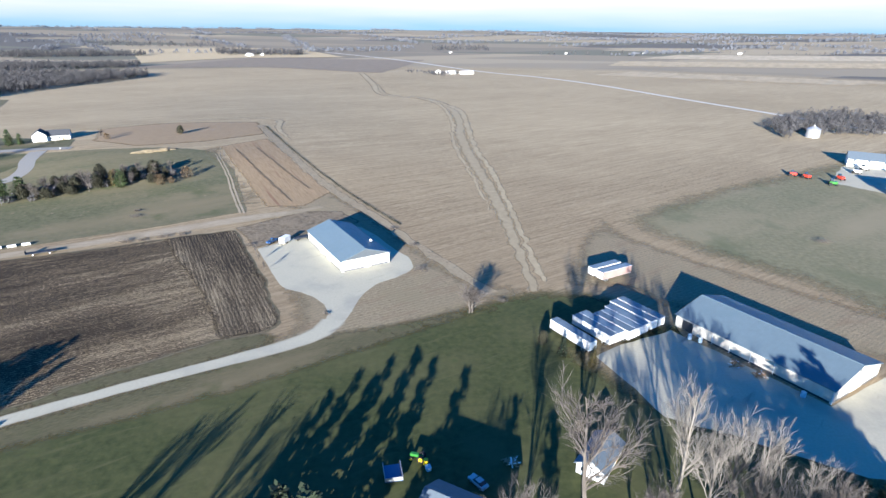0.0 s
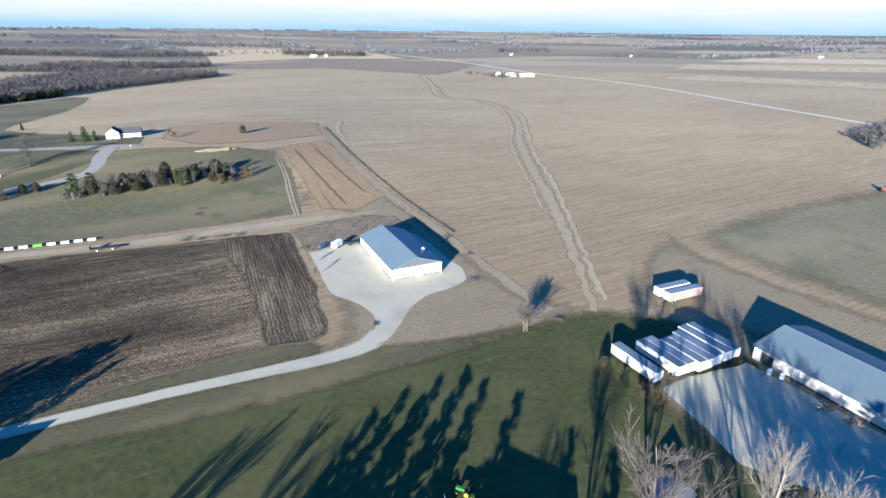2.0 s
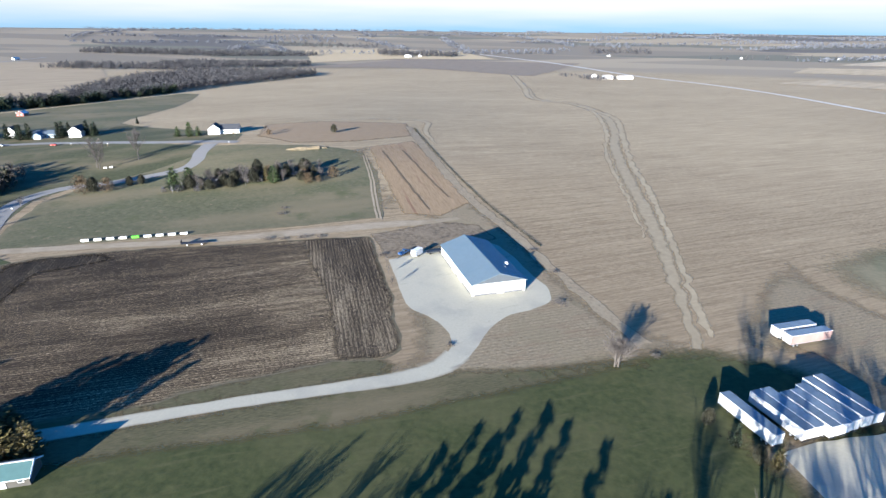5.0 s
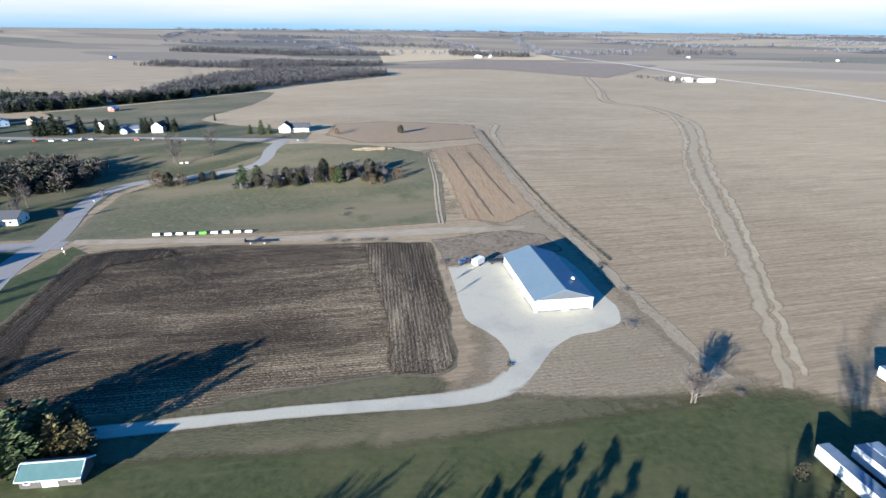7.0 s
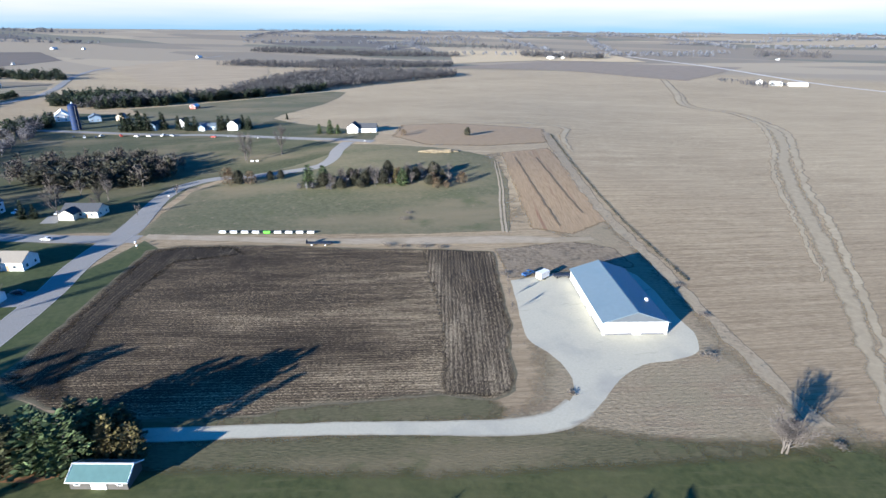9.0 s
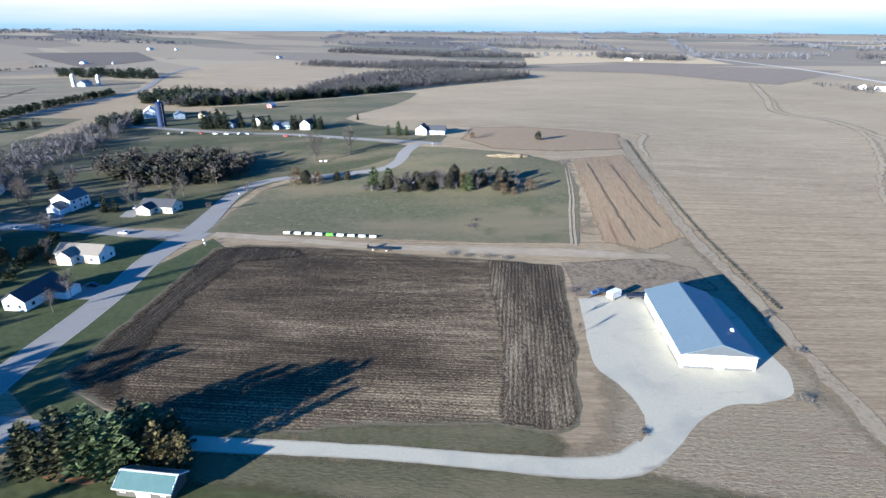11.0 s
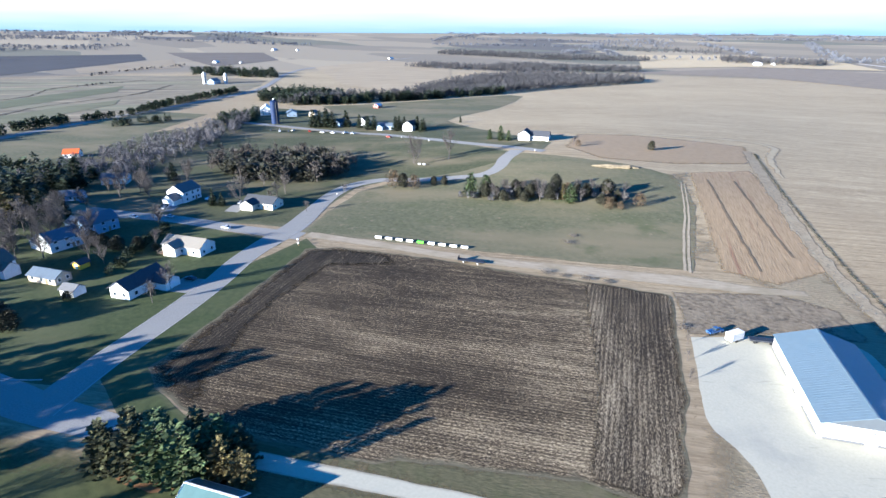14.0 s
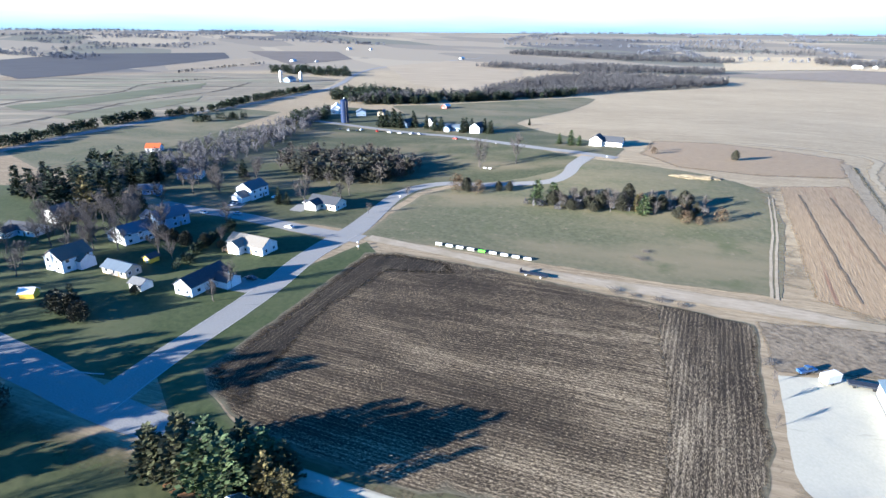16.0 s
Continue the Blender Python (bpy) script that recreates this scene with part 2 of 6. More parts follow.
M["fence_strip"] = surf("weedy_fence_strip", [(0.3, (0.20, 0.157, 0.102)), (0.7, (0.42, 0.340, 0.225))], 0.9, 10, (1, 1, 1), 0, [(0.08, 0.5, 0.68, (0.34, 0.283, 0.190), (1, 1, 1), 0), (0.3, 0.6, 0.7, (0.17, 0.145, 0.10), (1, 1, 1), 0)], bump=0.6, depth=0.15)
M["crop"] = surf("brown_crop_strip", [(0.3, (0.235, 0.162, 0.090)), (0.7, (0.410, 0.294, 0.174))], 1.2, 9, (0.10, 1.6, 1), -119,
                 [(0.13, 0.60, 0.70, (0.210, 0.103, 0.064), (0.03, 1, 1), -119)], bump=0.6, depth=0.3)
M["gravel"] = surf("limestone_gravel", [(0.3, (0.435, 0.408, 0.315)), (0.7, (0.505, 0.475, 0.370))], 1.5, 9, (1, 1, 1), 0,
                   [(0.05, 0.5, 0.75, (0.33, 0.315, 0.27), (1, 1, 1), 0), (0.12, 0.62, 0.72, (0.27, 0.255, 0.215), (0.35, 1.6, 1), -45)], bump=0.12, depth=0.04)
M["dirt"] = surf("dirt_track", [(0.3, (0.292, 0.236, 0.160)), (0.7, (0.443, 0.367, 0.265))], 0.8, 9, (0.3, 1.4, 1), -ROW,
                 [(0.05, 0.5, 0.7, (0.270, 0.221, 0.140), (1, 1, 1), 0)], bump=0.4, depth=0.1)
M["asphalt"] = surf("worn_asphalt", [(0.3, (0.225, 0.217, 0.200)), (0.7, (0.305, 0.295, 0.272))], 2.0, 9, (1, 1, 1), 0,
                    [(0.07, 0.55, 0.7, (0.272, 0.264, 0.240), (1, 1, 1), 0), (0.4, 0.63, 0.68, (0.208, 0.200, 0.186), (1, 0.1, 1), 40)], rough=0.8, bump=0.1, depth=0.02)
for k, c in (("plough", (0.14, 0.122, 0.078)), ("lots", (0.075, 0.082, 0.038)), ("meadow", (0.16, 0.142, 0.085)), ("slope", (0.115, 0.112, 0.062)), ("gravel", (0.31, 0.275, 0.205)), ("dirt", (0.285, 0.23, 0.15)),
             ("headland", None), ("west_headland", None), ("lawn", None), ("verge", None), ("pasture", None), ("rough", None), ("waterway", None), ("bleached", None), ("fence_strip", None), ("crop", None)):
    fringe(M[k], c)
M["concrete"] = surf("kerb_concrete", two((0.37, 0.355, 0.325), 0.14), 3.0)
M["metal_roof"] = surf("blue_grey_steel_roof", two((0.122, 0.172, 0.208), 0.06), 0.7, 4, (1, 1, 1), 0, [(0.15, 0.5, 0.8, (0.108, 0.162, 0.200), (1, 1, 1), 0)], rough=0.42, metal=0.0, spec=0.5)
M["white_steel"] = surf("white_ribbed_steel", two((0.62, 0.62, 0.60), 0.05), 1.2, 4, (1, 1, 0.3), 0, rough=0.5, spec=0.4)
M["grey_steel"] = surf("grey_steel_skirt", two((0.13, 0.135, 0.14), 0.08), 1.2, rough=0.5)
M["cream_steel"] = surf("cream_weathered_siding", two((0.52, 0.495, 0.44), 0.14), 0.8, 6, (1, 1, 0.4), 0, rough=0.6)
M["green_roof"] = surf("green_steel_roof", two((0.075, 0.150, 0.148), 0.08), 0.8, 4, rough=0.45, spec=0.5)
M["trailer_white"] = surf("white_trailer_skin", two((0.58, 0.59, 0.60), 0.07), 0.8, 6, (1, 1, 0.3), 0, [(0.5, 0.6, 0.75, (0.50, 0.47, 0.42), (1, 1, 0.2), 0)], rough=0.5, each=0.08)
M["trailer_roof"] = surf("aluminium_trailer_roof", two((0.17, 0.225, 0.27), 0.16), 0.6, 6, (0.3, 1, 1), 0, rough=0.5, metal=0.1, each=0.22)
M["trailer_red"] = surf("faded_red_trailer_skin", two((0.36, 0.235, 0.21), 0.16), 0.9, 6, (1, 1, 0.3), 0, rough=0.6)
M["black"] = surf("black_rubber", two((0.02, 0.02, 0.02), 0.2), 5, rough=0.85)
M["steel"] = surf("galvanised_steel", two((0.45, 0.46, 0.47), 0.12), 2, rough=0.45, metal=0.5)
M["dark"] = surf("dark_steel", two((0.035, 0.04, 0.05), 0.2), 2, rough=0.6)


# ---- ground ----
def lie(x, y):
    """Height of the land: level near the farm, a low hill to the north-west, rising gently far off."""
    hill = 10.0 * math.exp(-((x + 240) / 140) ** 2 - ((y - 375) / (90 if y < 375 else 330)) ** 2)
    k = min(1.0, max(0.0, (math.hypot(x, y) - 1500) / 3400))
    return hill + 72 * k * k * (3 - 2 * k)


def raised(x, y, lift):
    """Height of a ground cover: thin on level land, a little thicker on slopes."""
    hill = 10.0 * math.exp(-((x + 240) / 140) ** 2 - ((y - 375) / (90 if y < 375 else 330)) ** 2)
    k = 1.0 if math.hypot(x, y) > 700 else min(1.0, hill / 0.25)
    return lie(x, y) + lift * (0.25 + 0.75 * k)


def mesh_ob(name, bm, material, parent=None, label=""):
    me = bpy.data.meshes.new(name)
    bm.to_mesh(me)
    bm.free()
    for m in (material if isinstance(material, (list, tuple)) else [material]):
        me.materials.append(m)
    ob = new(name, me)
    if parent:
        ob.parent = parent
    if label:
        ob["label"] = label
    return ob


def part(name, bm, material, parent, label=""):
    return mesh_ob(name, bm, material, parent, label)


def set_out(name, bm, material, label, category):
    return tagged(mesh_ob(name, bm, material), label, category, "", "structure")


def spread(n, near, far):
    """Grid lines that are dense near the middle and wide far off."""
    k = math.asinh(far / near)
    return [near * math.sinh(k * (2 * i / n - 1)) for i in range(n + 1)]


def ground_material():
    m = bpy.data.materials.new("harvested_fields")
    m.use_nodes = True
    nt = m.node_tree
    b = nt.nodes["Principled BSDF"]
    co = nt.nodes.new("ShaderNodeTexCoord").outputs["Object"]
    fine = noise_at(nt, co, 1.0, 12, (0.30, 1.5, 1), -35.0, 0.68)
    r = ramp(nt.nodes, [(0.34, (0.205, 0.157, 0.100)), (0.50, (0.39, 0.312, 0.198)), (0.66, (0.58, 0.475, 0.313))])
    nt.links.new(fine, r.inputs[0])
    broad = noise_at(nt, co, 0.006, 4, (0.6, 1.3, 1), -30)
    br = ramp(nt.nodes, [(0.30, (0.15, 0.15, 0.15)), (0.78, (0.85, 0.85, 0.85))])
    nt.links.new(broad, br.inputs[0])
    col = mixed(nt, br.outputs[0], r.outputs[0], (0.56, 0.455, 0.295))
    # long streaks of straw, and browner ground on the lower part by the farm
    sf = noise_at(nt, co, 0.22, 6, (0.07, 1.6, 1), -35.0)
    sr = ramp(nt.nodes, [(0.34, (0.80, 0.785, 0.77)), (0.64, (1.03, 1.03, 1.03))])
    nt.links.new(sf, sr.inputs[0])
    col = mixed(nt, 1.0, col, sr.outputs[0], "MULTIPLY")
    cf = noise_at(nt, co, 0.9, 5, (0.05, 1.1, 1), -35.0)
    cr = ramp(nt.nodes, [(0.36, (0.80, 0.785, 0.77)), (0.62, (1.04, 1.04, 1.04))])
    nt.links.new(cf, cr.inputs[0])
    col = mixed(nt, 1.0, col, cr.outputs[0], "MULTIPLY")
    at = nt.nodes.new("ShaderNodeSeparateXYZ")
    nt.links.new(co, at.inputs[0])
    low = nt.nodes.new("ShaderNodeMath")
    low.operation, low.inputs[1].default_value = "MULTIPLY_ADD", 0.0025
    nt.links.new(at.outputs["Y"], low.inputs[0])
    nt.links.new(noise_at(nt, co, 0.012, 4), low.inputs[2])
    lr = ramp(nt.nodes, [(0.92, (0.72, 0.69, 0.68)), (1.0, (1.0, 1.0, 1.0))])
    lm = nt.nodes.new("ShaderNodeMapRange")
    lm.inputs["From Min"].default_value, lm.inputs["From Max"].default_value = 0.85, 1.75
    nt.links.new(low.outputs[0], lm.inputs["Value"])
    lr.color_ramp.elements[0].position = 0.0
    nt.links.new(lm.outputs[0], lr.inputs[0])
    col = mixed(nt, 1.0, col, lr.outputs[0], "MULTIPLY")
    turned = nt.nodes.new("ShaderNodeMapping")
    turned.inputs["Rotation"].default_value = (0, 0, radians(-35))
    nt.links.new(co, turned.inputs["Vector"])
    drill = nt.nodes.new("ShaderNodeTexWave")
    drill.bands_direction = "Y"
    for k, v in (("Scale", 0.11), ("Distortion", 3.5), ("Detail", 3.0), ("Detail Scale", 0.35)):
        drill.inputs[k].default_value = v
    nt.links.new(turned.outputs[0], drill.inputs["Vector"])
    dr = ramp(nt.nodes, [(0.1, (0.94, 0.935, 0.93)), (0.8, (1.0, 1.0, 1.0))])
    nt.links.new(drill.outputs["Fac"], dr.inputs[0])
    col = mixed(nt, 1.0, col, dr.outputs[0], "MULTIPLY")
    # parcels of other crops, far off
    vo = nt.nodes.new("ShaderNodeTexVoronoi")
    vo.distance = "CHEBYCHEV"
    vo.inputs["Scale"].default_value, vo.inputs["Randomness"].default_value = 0.0018, 0.85
    mp = nt.nodes.new("ShaderNodeMapping")
    mp.inputs["Rotation"].default_value, mp.inputs["Scale"].default_value = (0, 0, radians(31)), (0.8, 2.1, 1)
    nt.links.new(co, mp.inputs[0])
    nt.links.new(mp.outputs[0], vo.inputs["Vector"])
    sep = nt.nodes.new("ShaderNodeSeparateColor")
    nt.links.new(vo.outputs["Color"], sep.inputs[0])
    pr = ramp(nt.nodes, [(0.0, (0.29, 0.245, 0.178)), (0.20, (0.14, 0.13, 0.115)), (0.34, (0.32, 0.268, 0.192)), (0.52, (0.18, 0.172, 0.128)), (0.66, (0.24, 0.205, 0.155)), (0.84, (0.38, 0.315, 0.218))])
    pr.color_ramp.interpolation = "CONSTANT"
    nt.links.new(sep.outputs[0], pr.inputs[0])
    ln = nt.nodes.new("ShaderNodeVectorMath")
    ln.operation = "LENGTH"
    nt.links.new(co, ln.inputs[0])
    mr = nt.nodes.new("ShaderNodeMapRange")
    mr.inputs["From Min"].default_value, mr.inputs["From Max"].default_value = 1350, 1450
    nt.links.new(ln.outputs["Value"], mr.inputs["Value"])
    col = mixed(nt, mr.outputs[0], col, pr.outputs[0])
    nt.links.new(col, b.inputs["Base Color"])
    b.inputs["Roughness"].default_value, b.inputs["Specular IOR Level"].default_value = 0.95, 0.2
    bn = nt.nodes.new("ShaderNodeBump")
    bn.inputs["Strength"].default_value, bn.inputs["Distance"].default_value = 0.5, 0.14
    nt.links.new(fine, bn.inputs["Height"])
    nt.links.new(bn.outputs[0], b.inputs["Normal"])
    return m


M["field"] = ground_material()
lines_x, lines_y = [v - 150 for v in spread(170, 260, 5600)], [v + 300 for v in spread(170, 260, 5600)]
me = bpy.data.meshes.new("ground")
n = len(lines_x)
me.from_pydata([(x, y, lie(x, y)) for y in lines_y for x in lines_x], [],
               [(j * n + i, j * n + i + 1, j * n + n + i + 1, j * n + n + i) for j in range(n - 1) for i in range(n - 1)])
me.materials.append(M["field"])
for p in me.polygons:
    p.use_smooth = True
tagged(new("ground", me), "harvested tan stubble fields rolling to the horizon", "field", "", "structure")


def smooth_line(pts, step=5.0):
    """Points along a smooth line through the given ones."""
    out = []
    for i in range(len(pts) - 1):
        p0, p1, p2, p3 = (Vector(pts[max(0, min(len(pts) - 1, i + k))]) for k in (-1, 0, 1, 2))
        n = max(1, int((p2 - p1).length / step))
        for j in range(n):
            t = j / n
            out.append(0.5 * (2 * p1 + (p2 - p0) * t + (2 * p0 - 5 * p1 + 4 * p2 - p3) * t * t + (3 * p1 - p0 - 3 * p2 + p3) * t ** 3))
    return out + [Vector(pts[-1])]


def fray(p, amount):
    q = Vector((p[0] * 0.13, p[1] * 0.13, 3.0))
    r = Vector((p[0] * 0.6, p[1] * 0.6, 7.0))
    return Vector((p[0] + amount * (noise.noise(q) + 0.5 * noise.noise(r)), p[1] + amount * (noise.noise(q + Vector((9, 0, 0))) + 0.5 * noise.noise(r + Vector((9, 0, 0))))))


def drape(bm, lift, cell=12.0, dice=False):
    """Cut a flat sheet into a grid and lay it on the land."""
    bmesh.ops.triangulate(bm, faces=bm.faces[:])
    xs, ys = [v.co.x for v in bm.verts], [v.co.y for v in bm.verts]
    if dice or min(xs) < -60 and max(ys) > 200:
        for lo, hi, axis in ((min(xs), max(xs), 0), (min(ys), max(ys), 1)):
            step = max(cell, (hi - lo) / (40 if dice else 50))
            for k in range(1, int((hi - lo) / step)):
                at, way = [0, 0, 0], [0, 0, 0]
                at[axis], way[axis] = lo + k * step, 1
                bmesh.ops.bisect_plane(bm, geom=bm.verts[:] + bm.edges[:] + bm.faces[:], plane_co=at, plane_no=way)
    for v in bm.verts:
        v.co.z = raised(v.co.x, v.co.y, lift)
    bmesh.ops.recalc_face_normals(bm, faces=bm.faces[:])
    if bm.faces and sum(f.normal.z for f in bm.faces) < 0:
        bmesh.ops.reverse_faces(bm, faces=bm.faces[:])


SOFT = {"ploughed_soil": 1.6, "ploughed_headland": 2.2, "dark_ploughed_headland": 4.5, "lawn": 13.0, "house_lot_grass": 2.5, "meadow": 4.0, "slope_grass": 5.0, "mown_verge": 5.5, "tan_pasture": 26.0, "rough_grass": 11.0, "disturbed_soil": 2.0, "hill_strip_stubble": 7.0, "brown_crop_strip": 3.0}


def sheet(name, outline, material, label, category, lift=0.06, ragged=0.8, step=2.5, smooth=False):
    soft = SOFT.get(material.name, 0.0)
    ragged = min(ragged, 0.9) if soft else ragged
    step = max(step, 2.2 * ragged)
    pts = [Vector(p) for p in outline] + [Vector(outline[0])]
    ring = smooth_line(pts, step) if smooth else []
    if not smooth:
        for a, b in zip(pts, pts[1:]):
            k = max(1, int((b - a).length / step))
            ring += [a + (b - a) * j / k for j in range(k)]
    else:
        ring = ring[:-1]
    bm = bmesh.new()
    bm.faces.new([bm.verts.new((*fray(p, ragged), 0)) for p in ring])
    rim = bm.verts.layers.float.new("rim")
    edge = np.array([v.co[:2] for v in bm.verts])
    drape(bm, lift, max(3.0, 0.8 * soft) if soft else 12.0, bool(soft))
    after = np.roll(edge, -1, 0) - edge
    for v in bm.verts:
        v[rim] = 1.0
        if soft:
            p = np.array(v.co[:2]) - edge
            t = np.clip((p * after).sum(1) / np.maximum((after * after).sum(1), 1e-9), 0, 1)
            v[rim] = min(1.0, math.sqrt(((p - after * t[:, None]) ** 2).sum(1).min()) / soft)
    return set_out(name, bm, material, label, category)


def ribbon(name, line, width, material, label, category, lift=0.08, ragged=0.25, step=3.0):
    pts = smooth_line(line, step)
    widths = width if isinstance(width, (list, tuple)) else [width] * len(line)
    bm = bmesh.new()
    rim = bm.verts.layers.float.new("rim")
    rows = []
    for i, p in enumerate(pts):
        d = (pts[min(i + 1, len(pts) - 1)] - pts[max(i - 1, 0)]).normalized()
        s = i / max(1, len(pts) - 1) * (len(widths) - 1)
        w = widths[int(s)] + (widths[min(int(s) + 1, len(widths) - 1)] - widths[int(s)]) * (s % 1)
        nrm = Vector((-d.y, d.x))
        row = []
        inner = 0.1 if material.name in ("dry_waterway_grass", "bleached_straw") else 0.32
        for k in (-0.5, -inner, inner, 0.5):
            q = fray(p + nrm * w * k, ragged)
            row.append(bm.verts.new((q.x, q.y, raised(q.x, q.y, lift))))
            row[-1][rim] = 0.0 if abs(k) == 0.5 and material.name in ("limestone_gravel", "dirt_track", "dry_waterway_grass", "bleached_straw", "weedy_fence_strip") else 1.0
        rows.append(row)
    for a, b in zip(rows, rows[1:]):
        for k in range(3):
            bm.faces.new((a[k], b[k], b[k + 1], a[k + 1])[::-1])
    bmesh.ops.recalc_face_normals(bm, faces=bm.faces[:])
    if sum(f.normal.z for f in bm.faces) < 0:
        bmesh.ops.reverse_faces(bm, faces=bm.faces[:])
    return set_out(name, bm, material, label, category)


sheet("rough_grass", [(40, 178), (12, 183), (-12, 222), (-30, 255), (-70, 312), (-118, 402), (-135, 400), (-92, 266), (-75, 262), (-60, 180), (-48, 150), (-55, 138), (-90, 114), (-125, 92), (-108, 86), (-92, 95), (-54, 116), (-13, 142), (14, 160), (27, 169)],
      M["rough"], "dry tan verge grass round the white barn", "grass", 0.05, 2.0)
sheet("lawn", [(44, 178), (24, 176), (9, 168), (-18, 150), (-58, 125), (-96, 105), (-117, 93), (-150, 66), (-165, 58), (-200, 36), (-300, -40), (-150, -180), (160, -180), (220, 40), (120, 92), (92, 92), (60, 112), (52, 122), (43, 132), (55, 150), (75, 156), (62, 176)],
      M["lawn"], "mown green lawn in long tree shadows", "lawn", 0.04, 0.6)
sheet("rough_grass", [(42, 174), (62, 177), (76, 158), (125, 128), (170, 130), (146, 160), (104, 204), (84, 232), (78, 262), (60, 230), (44, 190)],
      M["rough"], "dry weedy grass behind the storage trailers", "grass", 0.045, 3.0)
sheet("meadow", [(80, 262), (102, 277), (155, 318), (232, 363), (353, 441), (520, 480), (560, 300), (420, 60), (220, 40), (150, 128), (126, 180), (105, 203), (86, 231)],
      M["pasture"], "pale green pasture beside the long shed", "grass", 0.05, 2.5)
sheet("ploughed_field", [(-217, 164), (-209, 175), (-181, 191.5), (-141, 210), (-112, 225), (-93, 233), (-63, 179), (-49.5, 150), (-53, 143.5), (-66, 138.5), (-90, 120), (-103, 108), (-122, 97), (-140, 89), (-158, 86), (-168, 88)],
      M["plough"], "dark ploughed field with pale stubble flecks", "field", 0.08, 1.0)
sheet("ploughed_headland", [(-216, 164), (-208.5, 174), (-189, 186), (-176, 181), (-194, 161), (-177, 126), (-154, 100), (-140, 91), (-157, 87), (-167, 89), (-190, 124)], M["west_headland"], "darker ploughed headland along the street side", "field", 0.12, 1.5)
sheet("ploughed_headland", [(-121, 221), (-93, 233), (-63, 179), (-49.5, 150), (-54, 144), (-66, 140), (-83, 170)], M["headland"], "ploughed headland with cross rows", "field", 0.13, 0.6)
sheet("meadow", [(-236, 172), (-254, 197), (-273, 231), (-274, 256), (-258, 292), (-252, 326), (-254, 350), (-190, 372), (-156, 372), (-128, 330), (-96.6, 259), (-127.7, 237), (-160, 218), (-200, 194)],
      M["meadow"], "thin green meadow beside the dirt road", "grass", 0.10, 1.0)
sheet("crop_strip", [(-158, 386), (-136, 426), (-112, 388), (-88, 345), (-61, 294), (-70, 268), (-90, 266), (-116, 312)], M["crop"], "reddish brown unharvested crop strip", "field", 0.12, 1.0)
for pts in ([(-144, 380), (-106, 319), (-79, 276)], [(-133, 390), (-99, 336), (-75, 299)]):
    ribbon("furrow", pts, [0.7, 1.2, 0.8], surf("dark_furrow", two((0.16, 0.117, 0.072), 0.3), 0.5, 8), "dark furrow through the crop strip", "furrow", 0.26, 0.5, 2.0)
sheet("crop_strip", [(-273, 438), (-236, 470), (-165, 500), (-140, 444), (-171, 396), (-208, 370), (-247, 384)], fringe(surf("hill_strip_stubble", [(0.3, (0.25, 0.178, 0.105)), (0.7, (0.39, 0.285, 0.172))], 0.9, 9, (0.3, 1.5, 1), -35, bump=0.5, depth=0.2)), "brown rough strip on the low hill", "field", 0.14, 2.0)
sheet("lawn", [(-160, 90), (-172, 106), (-207, 166), (-228, 170), (-217, 137), (-194, 105), (-176, 76), (-160, 80)], M["lots"], "green verge along the street", "lawn", 0.05, 0.6)
sheet("lawn", [(-176, 68), (-191, 92), (-211, 125), (-232, 162), (-265, 146), (-301, 131), (-320, 110), (-420, 60), (-470, -20), (-330, -60), (-196, 52)], M["lots"], "green back gardens between the houses", "lawn", 0.06, 1.0)
sheet("lawn", [(-244, 172), (-260, 199), (-280, 232), (-278, 258), (-248, 284), (-240, 300), (-246, 330), (-258, 348), (-310, 350), (-400, 346), (-470, 318), (-560, 290), (-560, 160), (-480, 60), (-330, 118), (-315, 128), (-289, 142), (-261, 162)], M["slope"], "green house lots and grassy slope", "lawn", 0.055, 1.5)
sheet("gravel_yard", [(-76.5, 211), (-63.5, 187.3), (-56.5, 175.5), (-48.5, 171), (-42, 166.5), (-37, 158), (-36.7, 152), (-38.5, 147), (-33, 146), (-29.5, 156), (-28.3, 166), (-24, 178), (-15, 187), (-11.8, 194), (-13.5, 203), (-19, 211), (-40, 240), (-60, 228)],
      M["gravel"], "pale limestone gravel yard round the white barn", "gravel", 0.11, 0.5, 2.0, True)
ribbon("gravel_drive", [(-34, 152), (-36.5, 145), (-43, 138.5), (-55, 131), (-70, 122.5), (-90, 110.5), (-110, 97.5), (-128, 86.5), (-146, 76)], [8, 6.2, 5, 4.6, 4.6, 4.8, 5, 6.5, 9], M["gravel"], "pale gravel farm drive", "drive", 0.12)
ribbon("dirt_road", [(-232, 173), (-204, 187), (-163, 206), (-130, 225.5), (-92, 249), (-75, 258), (-62, 268)], [7, 6, 6.5, 7, 9, 9, 4], M["dirt"], "packed dirt access road", "road", 0.16, 0.6)
for u in (-1.0, 1.0):
    ribbon("dirt_track", [(-98 + u, 256), (-112 + u, 285), (-128 + u, 320), (-150 + u, 362)], [1.2, 1.1, 1.0, 0.5], M["dirt"], "worn wheel track beside the meadow", "track", 0.17, 0.3)
ribbon("dirt_track", [(17, 172), (-9, 214), (-33, 254), (-68, 308), (-113, 391), (-159, 482)], [6, 6, 6, 7, 8, 6], M["fence_strip"], "weedy bare strip along the field fence", "track", 0.15, 1.6)
STREET = [(-166, 62), (-180, 80), (-196, 104), (-210, 123), (-223, 138), (-232, 151), (-242, 169)]
